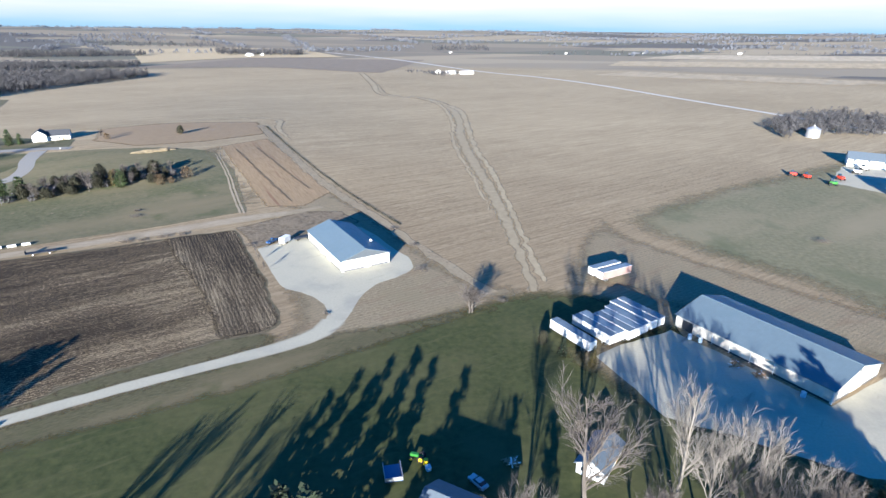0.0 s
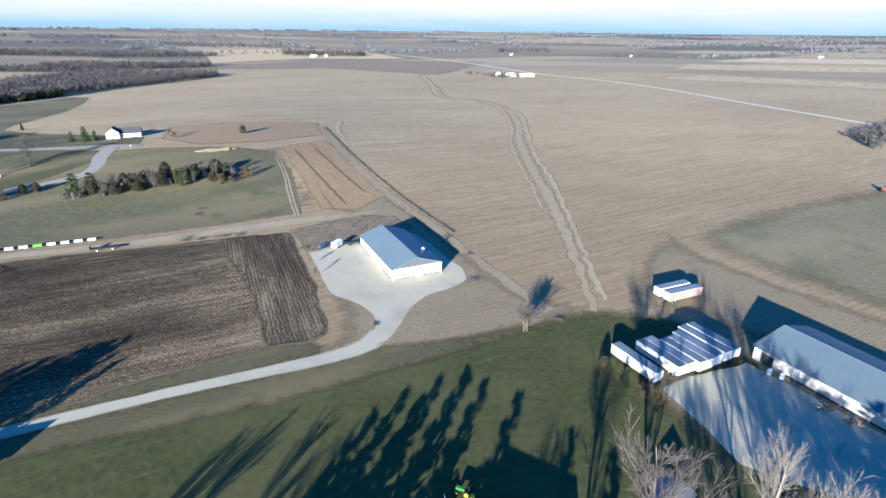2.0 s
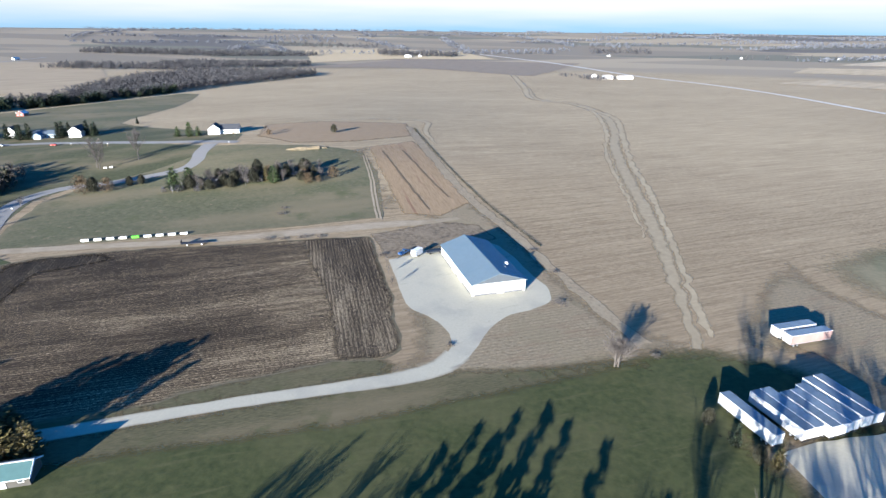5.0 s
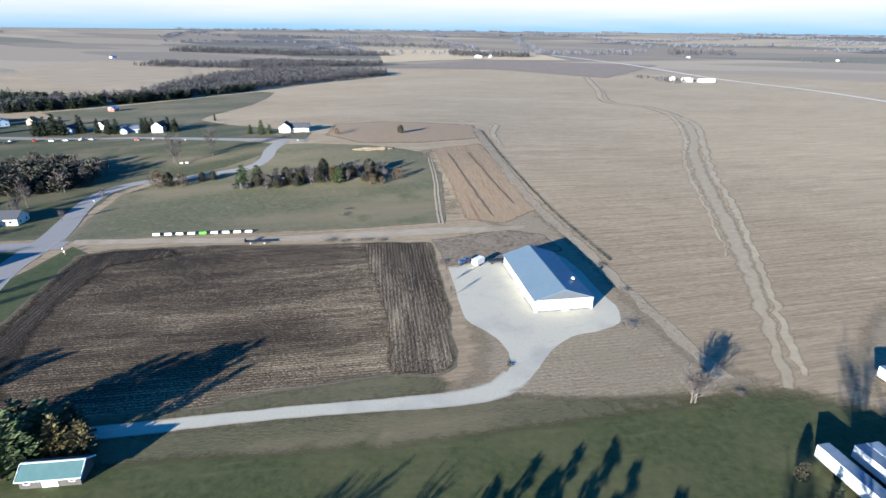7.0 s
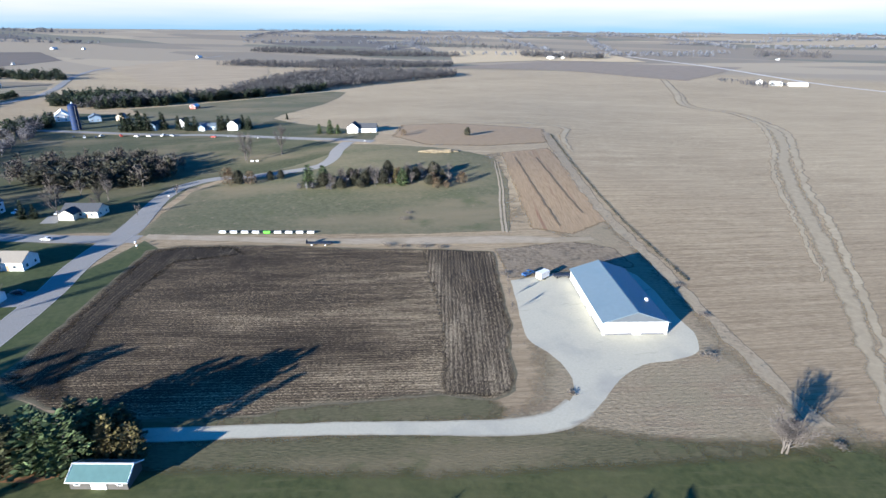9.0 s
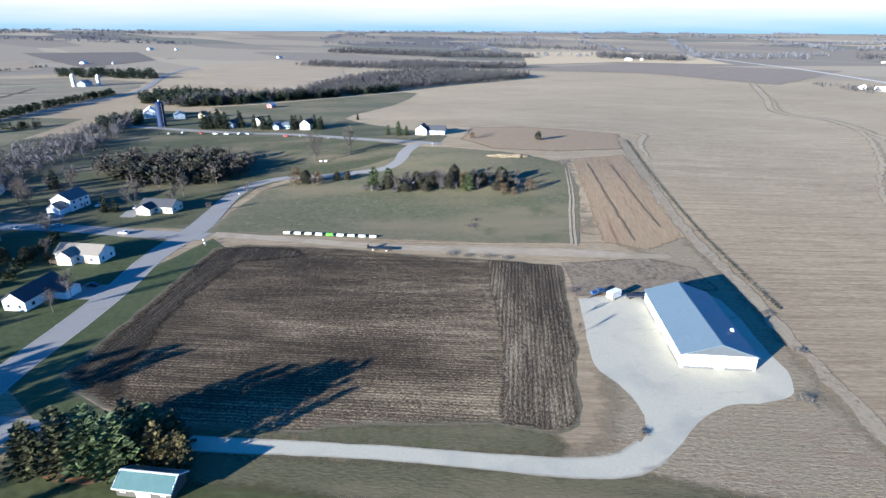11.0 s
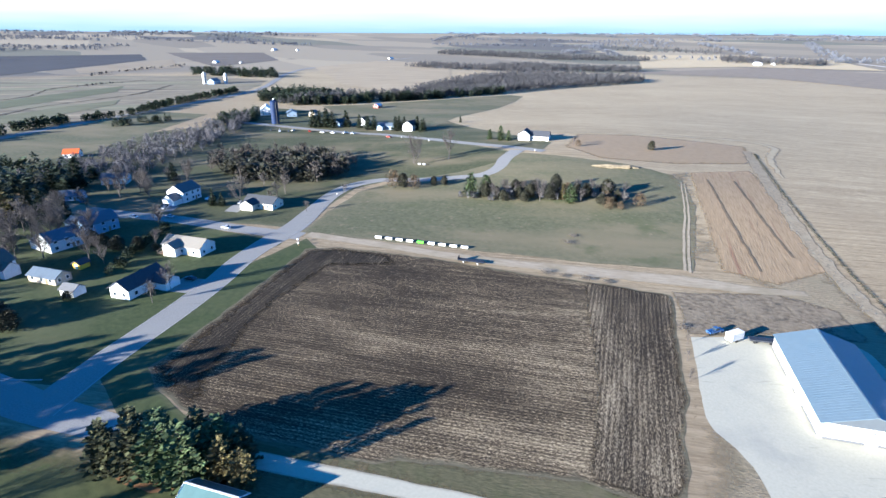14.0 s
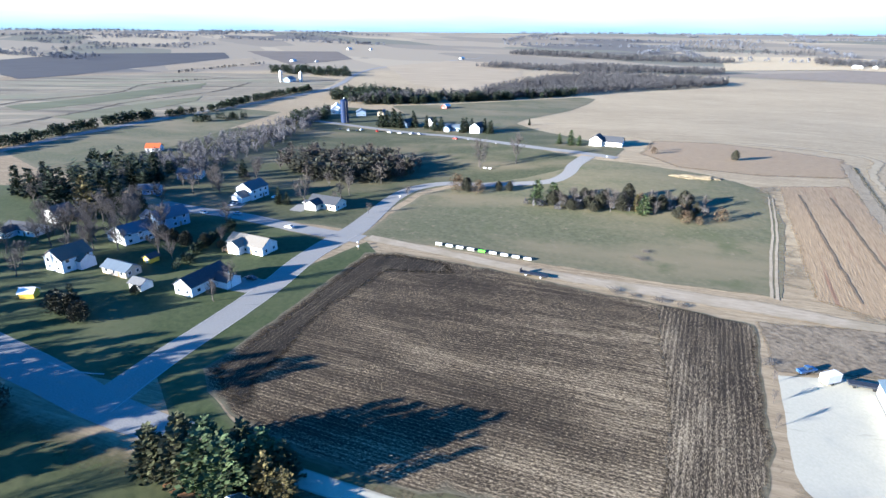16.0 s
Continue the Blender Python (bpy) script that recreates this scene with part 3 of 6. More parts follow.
ribbon("street", STREET + [(-248, 178), (-262, 195), (-277, 214), (-286, 233), (-283, 252), (-267, 266), (-252, 283), (-242, 299), (-245, 316), (-254, 332), (-262, 354)], [11, 10, 9.5, 9.5, 9.5, 10, 12, 11, 9.5, 9, 9, 8, 7.5, 7.5, 7.5, 8, 9, 10], M["asphalt"], "worn grey asphalt street", "street", 0.14, 0.1)
ribbon("street", [(-232, 170), (-260, 154), (-295, 137), (-316, 123), (-340, 110)], 9.0, M["asphalt"], "grey asphalt side street between houses", "street", 0.13, 0.1)
ribbon("street", [(-130, 84), (-148, 74), (-166, 64), (-188, 54), (-230, 34), (-300, 0)], [7, 10, 12, 12, 11, 11], M["asphalt"], "grey asphalt street in shade", "street", 0.13, 0.1)
ribbon("street", [(-246, 362), (-275, 358), (-308, 353), (-350, 352), (-401, 347), (-434, 335), (-515, 310), (-560, 294)], 8.0, M["asphalt"], "pale asphalt street past the hill houses", "street", 0.13, 0.2)
sheet("gravel_yard", [(43, 133), (52, 139), (70, 148), (95.5, 111.5), (118, 124), (130, 112), (108, 86), (88, 88), (66, 101), (53, 107), (50, 116)], M["gravel"], "pale gravel yard beside the long shed", "gravel", 0.09, 0.6)
ribbon("grass_waterway", [(-166, 1170), (-113, 936), (-84, 787), (-30, 746), (4, 665), (15, 565), (14, 480), (19, 390), (25, 325), (29, 270), (31, 220), (32, 190), (32, 174)], [10, 10, 10, 14, 20, 20, 18, 14, 13, 12, 11, 9, 4], M["waterway"], "dry grassed waterway through the stubble", "grass", 0.12, 1.6)
ribbon("straw_edge", [(-172, 1190), (-118, 943), (-88, 790), (-35, 752), (-4, 671), (8, 540), (7, 458), (14, 368), (21, 301), (23, 267)], [14, 15, 15, 13, 10, 8, 6, 5, 4, 2], M["bleached"], "bleached straw along one side of the waterway", "grass", 0.17, 2.2)
ribbon("straw_edge", [(-30, 744), (10, 660), (20, 605), (22, 500), (25, 405), (31, 347), (34, 277), (36, 216), (37, 182)], [9, 11, 9, 8, 7, 6, 5, 4, 3], M["bleached"], "bleached straw along the other side of the waterway", "grass", 0.19, 2.2)
ribbon("dirt_track", [(-310, 432), (-276, 446), (-228, 481), (-179, 518), (-152, 514), (-140, 470), (-118, 425)], [4, 8, 9, 10, 10, 7, 3], M["bleached"], "pale bare strip along the upper field edge", "track", 0.2, 1.6)
ribbon("gravel_road", [(-420, 2050), (-144, 1698), (66, 1271), (178, 1116), (252, 972), (317, 773), (367, 627), (420, 470)], [12, 12, 12, 11, 10, 10, 9, 8], surf("white_limestone_road", two((0.62, 0.59, 0.53), 0.06), 0.5), "pale gravel road across the far fields", "road", 0.5, 0.3, 20)
ribbon("highway", [(-500, -20), (-552, 40), (-607, 100), (-664, 180), (-719, 266), (-820, 412), (-911, 494), (-1157, 669), (-1316, 854), (-1500, 1300)], 11.0, M["asphalt"], "pale grey two-lane highway past the village", "road", 0.3, 0.2, 12)
sheet("light_field", [(-1084, 2015), (-808, 2223), (-533, 2192), (-306, 1783), (-602, 1692), (-749, 1433)], surf("bright_straw", two((0.52, 0.41, 0.25), 0.08), 0.1, 5), "bright straw-coloured far field", "field", 0.8, 6, 40)
sheet("dark_field", [(-700, 1250), (-420, 1330), (-130, 1180), (-60, 1700), (-560, 1680)], surf("far_dark_stubble", two((0.25, 0.20, 0.145), 0.12), 0.05, 6), "grey-brown field beyond the ridge", "field", 0.4, 8, 40)
sheet("lawn", [(-560, 290), (-515, 312), (-434, 338), (-350, 354), (-280, 358), (-250, 366), (-262, 392), (-300, 402), (-380, 425), (-440, 450), (-560, 400), (-640, 370), (-640, 300)], M["slope"], "green lots of the hill street houses", "lawn", 0.09, 1.5)
sheet("meadow", [(-470, 350), (-408, 410), (-440, 470), (-463, 560), (-495, 630), (-530, 690), (-556, 690), (-566, 640), (-580, 560), (-600, 470), (-620, 420), (-560, 400)], M["meadow"], "pale grass below the creek wood", "grass", 0.12, 4)
sheet("meadow", [(-560, 40), (-470, 60), (-500, 150), (-640, 290), (-700, 255), (-620, 130)], M["meadow"], "pasture between the village and the highway", "grass", 0.12, 3)
sheet("gravel_yard", [(236, 330), (272, 372), (320, 395), (330, 330), (262, 290)], M["gravel"], "pale farmyard gravel", "gravel", 0.12, 1.0)
M["marsh"] = surf("dry_marsh_grass", [(0.3, (0.165, 0.138, 0.092)), (0.7, (0.275, 0.23, 0.155))], 0.12, 9, (0.4, 1.4, 1), -58, [(0.006, 0.48, 0.62, (0.205, 0.195, 0.12), (0.5, 2.0, 1), -58), (0.016, 0.52, 0.64, (0.33, 0.27, 0.18), (0.35, 2.4, 1), -58), (0.011, 0.55, 0.66, (0.125, 0.105, 0.075), (0.3, 2.6, 1), -50)], bump=0.4, depth=0.3)
sheet("marsh_grass", [(-565, 30), (-610, 92), (-672, 180), (-730, 268), (-828, 408), (-920, 486), (-1010, 545), (-1200, 500), (-1330, 330), (-1340, 150), (-1200, -120), (-760, -140)], M["marsh"], "dry brown grassland beyond the highway", "grass", 0.10, 6, 20)
for k, (ring, c, lab) in enumerate((
        ([(-800, 60), (-821, 105), (-876, 185), (-962, 286), (-1055, 318), (-976, 201), (-896, 111), (-860, 40)], (0.125, 0.130, 0.072), "green strip of pasture in the dry grassland"),
        ([(-690, 100), (-720, 150), (-800, 240), (-850, 260), (-800, 170), (-735, 85)], (0.16, 0.155, 0.09), "greenish strip beside the highway"),
        ([(-1300, 60), (-1359, 149), (-1458, 212), (-1564, 310), (-1851, 591), (-2146, 662), (-2245, 222), (-1900, -60)], (0.062, 0.060, 0.062), "dark ploughed far field"),
        ([(-1313, 824), (-1428, 1106), (-1222, 1212), (-873, 878), (-700, 600), (-843, 598)], (0.375, 0.295, 0.19), "tan stubble field between highway and wood"),
        ([(-1480, 640), (-1640, 900), (-2050, 1050), (-2200, 760)], (0.15, 0.125, 0.10), "dark brown far field"),
        ([(-1420, 330), (-1480, 560), (-1850, 660), (-1600, 360)], (0.30, 0.24, 0.16), "pale brown far field"),
        ([(420, 1500), (1150, 1460), (1320, 1640), (520, 1720)], (0.47, 0.375, 0.24), "straw-coloured far field beyond the gravel road"),
        ([(300, 1180), (700, 1000), (860, 1060), (420, 1300)], (0.45, 0.36, 0.235), "pale stretch of far stubble"),
        ([(620, 1850), (1500, 1700), (1750, 1900), (820, 2050)], (0.50, 0.415, 0.29), "bright far stubble field"))):
    sheet("far_field", ring, surf("far_field_crop", two(c, 0.18), 0.04, 8, (0.3, 1.6, 1), -58), lab, "field", 0.25 + 0.03 * k, 5, 25)
for line_of, w in (([(-640, -10), (-760, 110), (-830, 170), (-905, 290), (-1020, 380)], [2, 5, 2, 6, 3]), ([(-800, -20), (-905, 60), (-960, 170), (-1080, 230), (-1150, 380)], [3, 6, 2, 6, 3])):
    ribbon("ditch", line_of, w, surf("dark_ditch_weeds", two((0.085, 0.072, 0.05), 0.35), 0.15, 8), "dark weedy ditch winding through the grassland", "ditch", 0.3, 7.0, 9)
sheet("bare_soil", [(-95, 236), (-84, 246), (-68, 262), (-50, 262), (-38, 246), (-60, 230), (-77, 212), (-66, 187), (-54, 162), (-49, 152), (-60, 178), (-84, 220)], fringe(surf("disturbed_soil", [(0.3, (0.12, 0.092, 0.060)), (0.7, (0.29, 0.23, 0.155))], 0.6, 10, (1, 1, 1), 0, [(0.08, 0.5, 0.66, (0.25, 0.2, 0.135), (1, 1, 1), 0), (0.2, 0.58, 0.7, (0.085, 0.07, 0.05), (1, 1, 1), 0)], bump=0.8, depth=0.3)), "brown disturbed soil beside the barn yard", "soil", 0.10, 1.6)
sheet("verge_grass", [(-127, 89), (-101, 103), (-71, 122), (-45, 138), (-34, 146), (-10, 154), (14, 165), (16, 159), (-12, 140), (-53, 113), (-91, 93), (-111, 81)], M["verge"], "grey-green mown verge south of the drive", "grass", 0.07, 0.7)
sheet("verge_grass", [(-142, 92), (-124, 101), (-105, 112), (-91, 123), (-68, 141), (-56, 147), (-43, 141), (-57, 130), (-71, 121), (-91, 109), (-111, 96), (-130, 85)], M["verge"], "green strip between drive and ploughed field", "grass", 0.07, 0.5)
sheet("lawn", [(-172, 77), (-150, 76), (-128, 87), (-104, 104), (-122, 96), (-140, 88), (-158, 86), (-170, 89)], M["lots"], "green corner verge by the street", "lawn", 0.075, 0.6)
sheet("needle_litter", [(-129, 73), (-124, 74), (-120.5, 78), (-121, 81), (-125, 79), (-129, 76)], surf("fallen_needles", two((0.20, 0.105, 0.05), 0.3), 1.2, 8, bump=0.3), "rust-brown fallen needles under the pines", "ground", 0.09, 0.6)
sheet("rough_grass", [(-100, 254), (-88, 268), (-117, 316), (-158, 390), (-166, 372), (-132, 326)], M["rough"], "dry grass between meadow and crop strip", "grass", 0.115, 0.8)


# ---- buildings ----
def add_box(bm, size, at=(0, 0, 0), turn=0.0, bevel=0.0):
    """A box whose base centre is at the given place."""
    m = Matrix.Translation((at[0], at[1], at[2] + size[2] / 2)) @ Matrix.Rotation(radians(turn), 4, "Z") @ Matrix.Diagonal((*size, 1))
    res = bmesh.ops.create_cube(bm, size=1.0, matrix=m)
    if bevel:
        edges = list({e for v in res["verts"] for e in v.link_edges})
        bmesh.ops.bevel(bm, geom=edges, offset=bevel, segments=1, affect="EDGES")
    return bm


def box(size, at=(0, 0, 0), turn=0.0, bevel=0.0):
    return add_box(bmesh.new(), size, at, turn, bevel)


def add_slab(bm, corners, thick):
    """A thick sheet over four corners, given anticlockwise from above."""
    top = [bm.verts.new(c) for c in corners]
    low = [bm.verts.new((c[0], c[1], c[2] - thick)) for c in corners]
    k = len(corners)
    bm.faces.new(top)
    bm.faces.new(low[::-1])
    for i in range(k):
        bm.faces.new((top[i], low[i], low[(i + 1) % k], top[(i + 1) % k]))
    return bm


def slab(corners, thick):
    return add_slab(bmesh.new(), corners, thick)


def add_rod(bm, a, b, ra, rb=None, sides=6):
    a, b = Vector(a), Vector(b)
    rb = ra if rb is None else rb
    d = b - a
    q = d.to_track_quat("Z", "Y").to_matrix().to_4x4()
    bmesh.ops.create_cone(bm, cap_ends=True, segments=sides, radius1=ra, radius2=rb, depth=d.length, matrix=Matrix.Translation((a + b) / 2) @ q)
    return bm


def rod(a, b, ra, rb=None, sides=6):
    return add_rod(bmesh.new(), a, b, ra, rb, sides)


def thing(name, m, label, category, group=""):
    ob = new(name)
    ob.matrix_basis = m
    return tagged(ob, label, category, group)


def gable_walls(w, d, eave, ridge, hip_front=0.0):
    """Walls of a house d long in y, w wide in x, with gables at both ends."""
    bm = bmesh.new()
    x, y = w / 2, d / 2
    sides = [(-x, -y), (x, -y), (x, y), (-x, y)]
    lo = [bm.verts.new((*p, 0)) for p in sides]
    hi = [bm.verts.new((*p, eave)) for p in sides]
    south = None if hip_front else bm.verts.new((0, -y, ridge))
    north = bm.verts.new((0, y, ridge))
    bm.faces.new((lo[0], lo[1], hi[1], hi[0]) if hip_front else (lo[0], lo[1], hi[1], south, hi[0]))
    bm.faces.new((lo[1], lo[2], hi[2], hi[1]))
    bm.faces.new((lo[2], lo[3], hi[3], north, hi[2]))
    bm.faces.new((lo[3], lo[0], hi[0], hi[3]))
    return bm


def gable_roof(w, d, eave, ridge, over, thick=0.18):
    """Two thick roof slopes; the ridge runs along y."""
    x, y = w / 2 + over, d / 2 + over
    drop = eave - (ridge - eave) * over / (w / 2)
    t = thick
    return (slab([(-x, -y, drop + t), (0, -y, ridge + t), (0, y, ridge + t), (-x, y, drop + t)][::-1][::-1], t),
            slab([(0, -y, ridge + t), (x, -y, drop + t), (x, y, drop + t), (0, y, ridge + t)], t))


def ribs(w, d, eave, ridge, over, gap, side):
    """Standing seams of a steel roof on one slope."""
    bm = bmesh.new()
    x, y = w / 2 + over, d / 2 + over
    drop = eave - (ridge - eave) * over / (w / 2)
    k = int(2 * y / gap)
    for i in range(k + 1):
        v = -y + 2 * y * i / k
        add_slab(bm, [(side * x, v - 0.03, drop + 0.21), (0, v - 0.03, ridge + 0.21), (0, v + 0.03, ridge + 0.21), (side * x, v + 0.03, drop + 0.21)][::side], 0.03)
    return bm


def wall_frame(sw, se, nw):
    """A pose at the middle of a rectangle given by three corners, its x along sw-se, with width and length."""
    sw, se, nw = Vector(sw), Vector(se), Vector(nw)
    a, b = se - sw, nw - sw
    mid = sw + a / 2 + b / 2
    ang = math.atan2(b.y, b.x) - math.pi / 2
    return pose(mid.x, mid.y, lie(mid.x, mid.y), 0, 0, math.degrees(ang)), a.length, b.length
M["glass"] = surf("dark_window_glass", two((0.03, 0.045, 0.06), 0.2), 1, rough=0.12, spec=0.8)
M["trim"] = surf("white_trim_paint", two((0.78, 0.78, 0.76), 0.04), 2, rough=0.6)
M["wood"] = surf("weathered_wood", two((0.30, 0.20, 0.12), 0.3), 2, 6, (1, 1, 0.3), 0, rough=0.85)
M["brick_red"] = surf("red_brick", two((0.30, 0.13, 0.09), 0.2), 3)


def plain(name, c, rough=0.6, k=0.08, spec=0.3):
    return surf(name, two(c, k), 0.9, 5, (1, 1, 0.5), 0, rough=rough, spec=spec)


SIDING = {"white": plain("white_siding", (0.74, 0.74, 0.72)), "cream": plain("cream_siding", (0.70, 0.66, 0.56)), "grey": plain("grey_siding", (0.42, 0.44, 0.46)),
          "blue": plain("blue_siding", (0.28, 0.38, 0.48)), "tan": plain("tan_siding", (0.48, 0.40, 0.30)), "red": plain("red_siding", (0.33, 0.08, 0.06)), "yellow": plain("yellow_siding", (0.75, 0.48, 0.06))}
ROOFS = {"grey": surf("grey_shingles", two((0.13, 0.135, 0.14), 0.2), 2.5, 8), "brown": surf("brown_shingles", two((0.15, 0.12, 0.10), 0.2), 2.5, 8), "dark": surf("dark_shingles", two((0.06, 0.065, 0.075), 0.25), 2.5, 8),
         "tan": surf("tan_shingles", two((0.22, 0.20, 0.17), 0.15), 2.5, 8), "red": surf("orange_steel", two((0.62, 0.13, 0.04), 0.1), 1, rough=0.5), "blue": surf("blue_steel", two((0.11, 0.14, 0.17), 0.1), 1, rough=0.45), "green": M["green_roof"], "white": M["trim"]}


def window(parent, at, wide, tall, facing):
    """A window of frame and pane set on a wall; facing in degrees, 0 looks along -y."""
    t = pose(*at, 0, 0, facing)
    bm = bmesh.new()
    for sx, sz, w, h in ((0, 0, wide + 0.24, 0.12), (0, tall + 0.12, wide + 0.24, 0.12), (-wide / 2 - 0.06, 0.12, 0.12, tall), (wide / 2 + 0.06, 0.12, 0.12, tall)):
        add_box(bm, (w, 0.1, h), (sx, -0.05, sz))
    bm.transform(t)
    fr = part("window_frame", bm, M["trim"], parent)
    b2 = box((wide, 0.05, tall), (0, -0.025, 0.12))
    b2.transform(t)
    part("pane", b2, M["glass"], fr)


def house(x, y, turn, w, d, eave, ridge, siding, roof, label, garage=None, group="village houses", wing=None, name="house", category="house"):
    """A gabled house, its ridge along its own y, w wide and d long."""
    h = thing(name, pose(x, y, lie(x, y), 0, 0, turn), label, category, group)
    foot = box((w - 0.1, d - 0.1, 0.9), (0, 0, -0.5))
    part("foundation", foot, M["concrete"], h)
    part("wall", gable_walls(w, d, eave, ridge), SIDING[siding], h)
    for b in gable_roof(w, d, eave, ridge, 0.45, 0.2):
        part("roof_slope", b, ROOFS[roof], h)
    if w > 5:
        storeys = 2 if eave > 4.5 else 1
        for s in range(storeys):
            z = 0.9 + s * 2.7
            for v in (-0.32, 0.02, 0.33):
                window(h, (w / 2 + 0.01, v * d, z), 1.3, 1.2, 90)
                window(h, (-w / 2 - 0.01, v * d + 0.6, z), 1.3, 1.2, -90)
            for v in (-0.25, 0.25):
                window(h, (v * w, -d / 2 - 0.01, z), 1.1, 1.2, 0)
                window(h, (v * w, d / 2 + 0.01, z), 1.1, 1.2, 180)
        b = box((0.08, 1.0, 2.05), (w / 2 + 0.03, 0.19 * d, 0.1))
        part("door", b, M["wood"], h)
    else:
        part("door", box((1.4, 0.08, 1.9), (0, -d / 2 - 0.03, 0.1)), M["trim"], h)
    if wing:
        ww, wd, we, wr, wx, wy, wt = wing
        t = pose(wx, wy, 0, 0, 0, wt)
        b = gable_walls(ww, wd, we, wr)
        b.transform(t)
        part("wing_wall", b, SIDING[siding], h)
        for b in gable_roof(ww, wd, we, wr, 0.35, 0.18):
            b.transform(t)
            part("wing_roof", b, ROOFS[roof], h)
        b = box((ww * 0.7, 0.08, 2.2), (0, -wd / 2 - 0.03, 0.1))
        b.transform(t)
        part("garage_door", b, M["trim"], h)
    return h


# white barn with a hipped south end
m, W, D = wall_frame((-37.9, 188.8), (-20.7, 198.3), (-58.0, 222.2))
barn = thing("barn", m, "long white steel barn with a blue-grey metal roof on gravel", "barn")
EAVE, RIDGE = 4.3, 7.6
x, y, o = W / 2, D / 2, 0.45
part("wall", gable_walls(W, D, EAVE, RIDGE), M["white_steel"], barn)
for b in gable_roof(W, D, EAVE, RIDGE, o, 0.18):
    part("roof_slope", b, M["metal_roof"], barn)
b = bmesh.new()
tri = [[b.verts.new((u, -y - v, z)) for u, z in ((-x, EAVE), (x, EAVE), (0, RIDGE))] for v in (0.0, 0.05)]
b.faces.new(tri[1])
for i in range(3):
    b.faces.new((tri[0][i], tri[0][(i + 1) % 3], tri[1][(i + 1) % 3], tri[1][i]))
part("gable_panel", b, surf("grey_gable_steel", two((0.088, 0.103, 0.118), 0.06), 1.0, rough=0.5), barn, "grey steel gable panel")
part("ridge_cap", box((0.5, D + 0.9, 0.1), (0, 0, RIDGE + 0.16)), M["metal_roof"], barn)
for side in (-1, 1):
    part("roof_seam", ribs(W, D, EAVE, RIDGE, o, 0.95, side), M["metal_roof"], barn)
for u in (-x * 0.5, x * 0.5):
    part("skirt", box((x - 1.6, 0.06, 0.55), (u, -y - 0.03, 0.05)), M["grey_steel"], barn, "dark wainscot panel")
part("skirt", box((0.06, D - 1, 0.55), (-x - 0.03, 0.4, 0.05)), M["grey_steel"], barn, "dark wainscot panel")
part("entry_door", box((1.9, 0.12, 2.3), (0.8, -y - 0.06, 0.06), 0, 0.03), M["trim"], barn)
for v in (-5.5, 2.0):
    dr = part("overhead_door", box((0.1, 4.6, 3.6), (-x - 0.05, v, 0.08)), M["trim"], barn, "white sectional overhead door")
    for k in range(5):
        part("panel", box((0.05, 4.4, 0.62), (-x - 0.125, v, 0.14 + k * 0.71), 0, 0.015), M["white_steel"], dr)
for u in (-1.0, 1.2):
    part("vent", box((0.6, 0.1, 0.35), (u + 1.5, -y - 0.05, 3.1)), M["grey_steel"], barn)
cup = part("roof_fan", box((1.1, 1.1, 0.7), (x * 0.72, -y * 0.42, 5.0), 0, 0.06), M["steel"], barn, "white roof exhaust fan")
part("hood", rod((x * 0.72, -y * 0.42, 5.7), (x * 0.72, -y * 0.42, 6.5), 0.75, 0.35, 10), M["trim"], cup)

# long shed
m, W, D = wall_frame((95.9, 112.2), (116.2, 125.0), (72.4, 150.7))
shed = thing("shed", m, "long cream shed with a blue-grey metal roof", "shed")
SE, SR = 4.0, 7.3
part("wall", gable_walls(W, D, SE, SR), M["cream_steel"], shed)
for b in gable_roof(W, D, SE, SR, 0.45):
    part("roof_slope", b, M["metal_roof"], shed)
for side in (-1, 1):
    part("roof_seam", ribs(W, D, SE, SR, 0.45, 0.95, side), M["metal_roof"], shed)
part("ridge_cap", box((0.5, D + 0.9, 0.1), (0, 0, SR + 0.18)), M["metal_roof"], shed)
for u in (-W * 0.31, W * 0.31):
    part("skirt", box((W * 0.36, 0.06, 0.5), (u, -D / 2 - 0.03, 0.05)), M["grey_steel"], shed)
part("sliding_door", box((0.12, 3.6, 3.2), (-W / 2 - 0.06, D / 2 - 4.2, 0.1)), M["dark"], shed, "open dark doorway")
part("door_track", box((0.14, 7.4, 0.22), (-W / 2 - 0.07, D / 2 - 5, 3.4)), M["steel"], shed)
for v in (-8.0, -1.5, 4.5, 10.0):
    part("batten", box((0.1, 0.2, 3.7), (-W / 2 - 0.05, v, 0.1)), M["trim"], shed)
part("skirt", box((0.06, D - 9, 0.55), (-W / 2 - 0.03, -4, 0.05)), M["dark"], shed, "dark base panel along the wall")
part("corner_trim", box((0.25, 0.25, 4.0), (-W / 2 - 0.02, -D / 2 - 0.02, 0)), M["trim"], shed)
part("vent", box((0.9, 0.1, 0.6), (0, -D / 2 - 0.05, 5.4)), M["grey_steel"], shed)

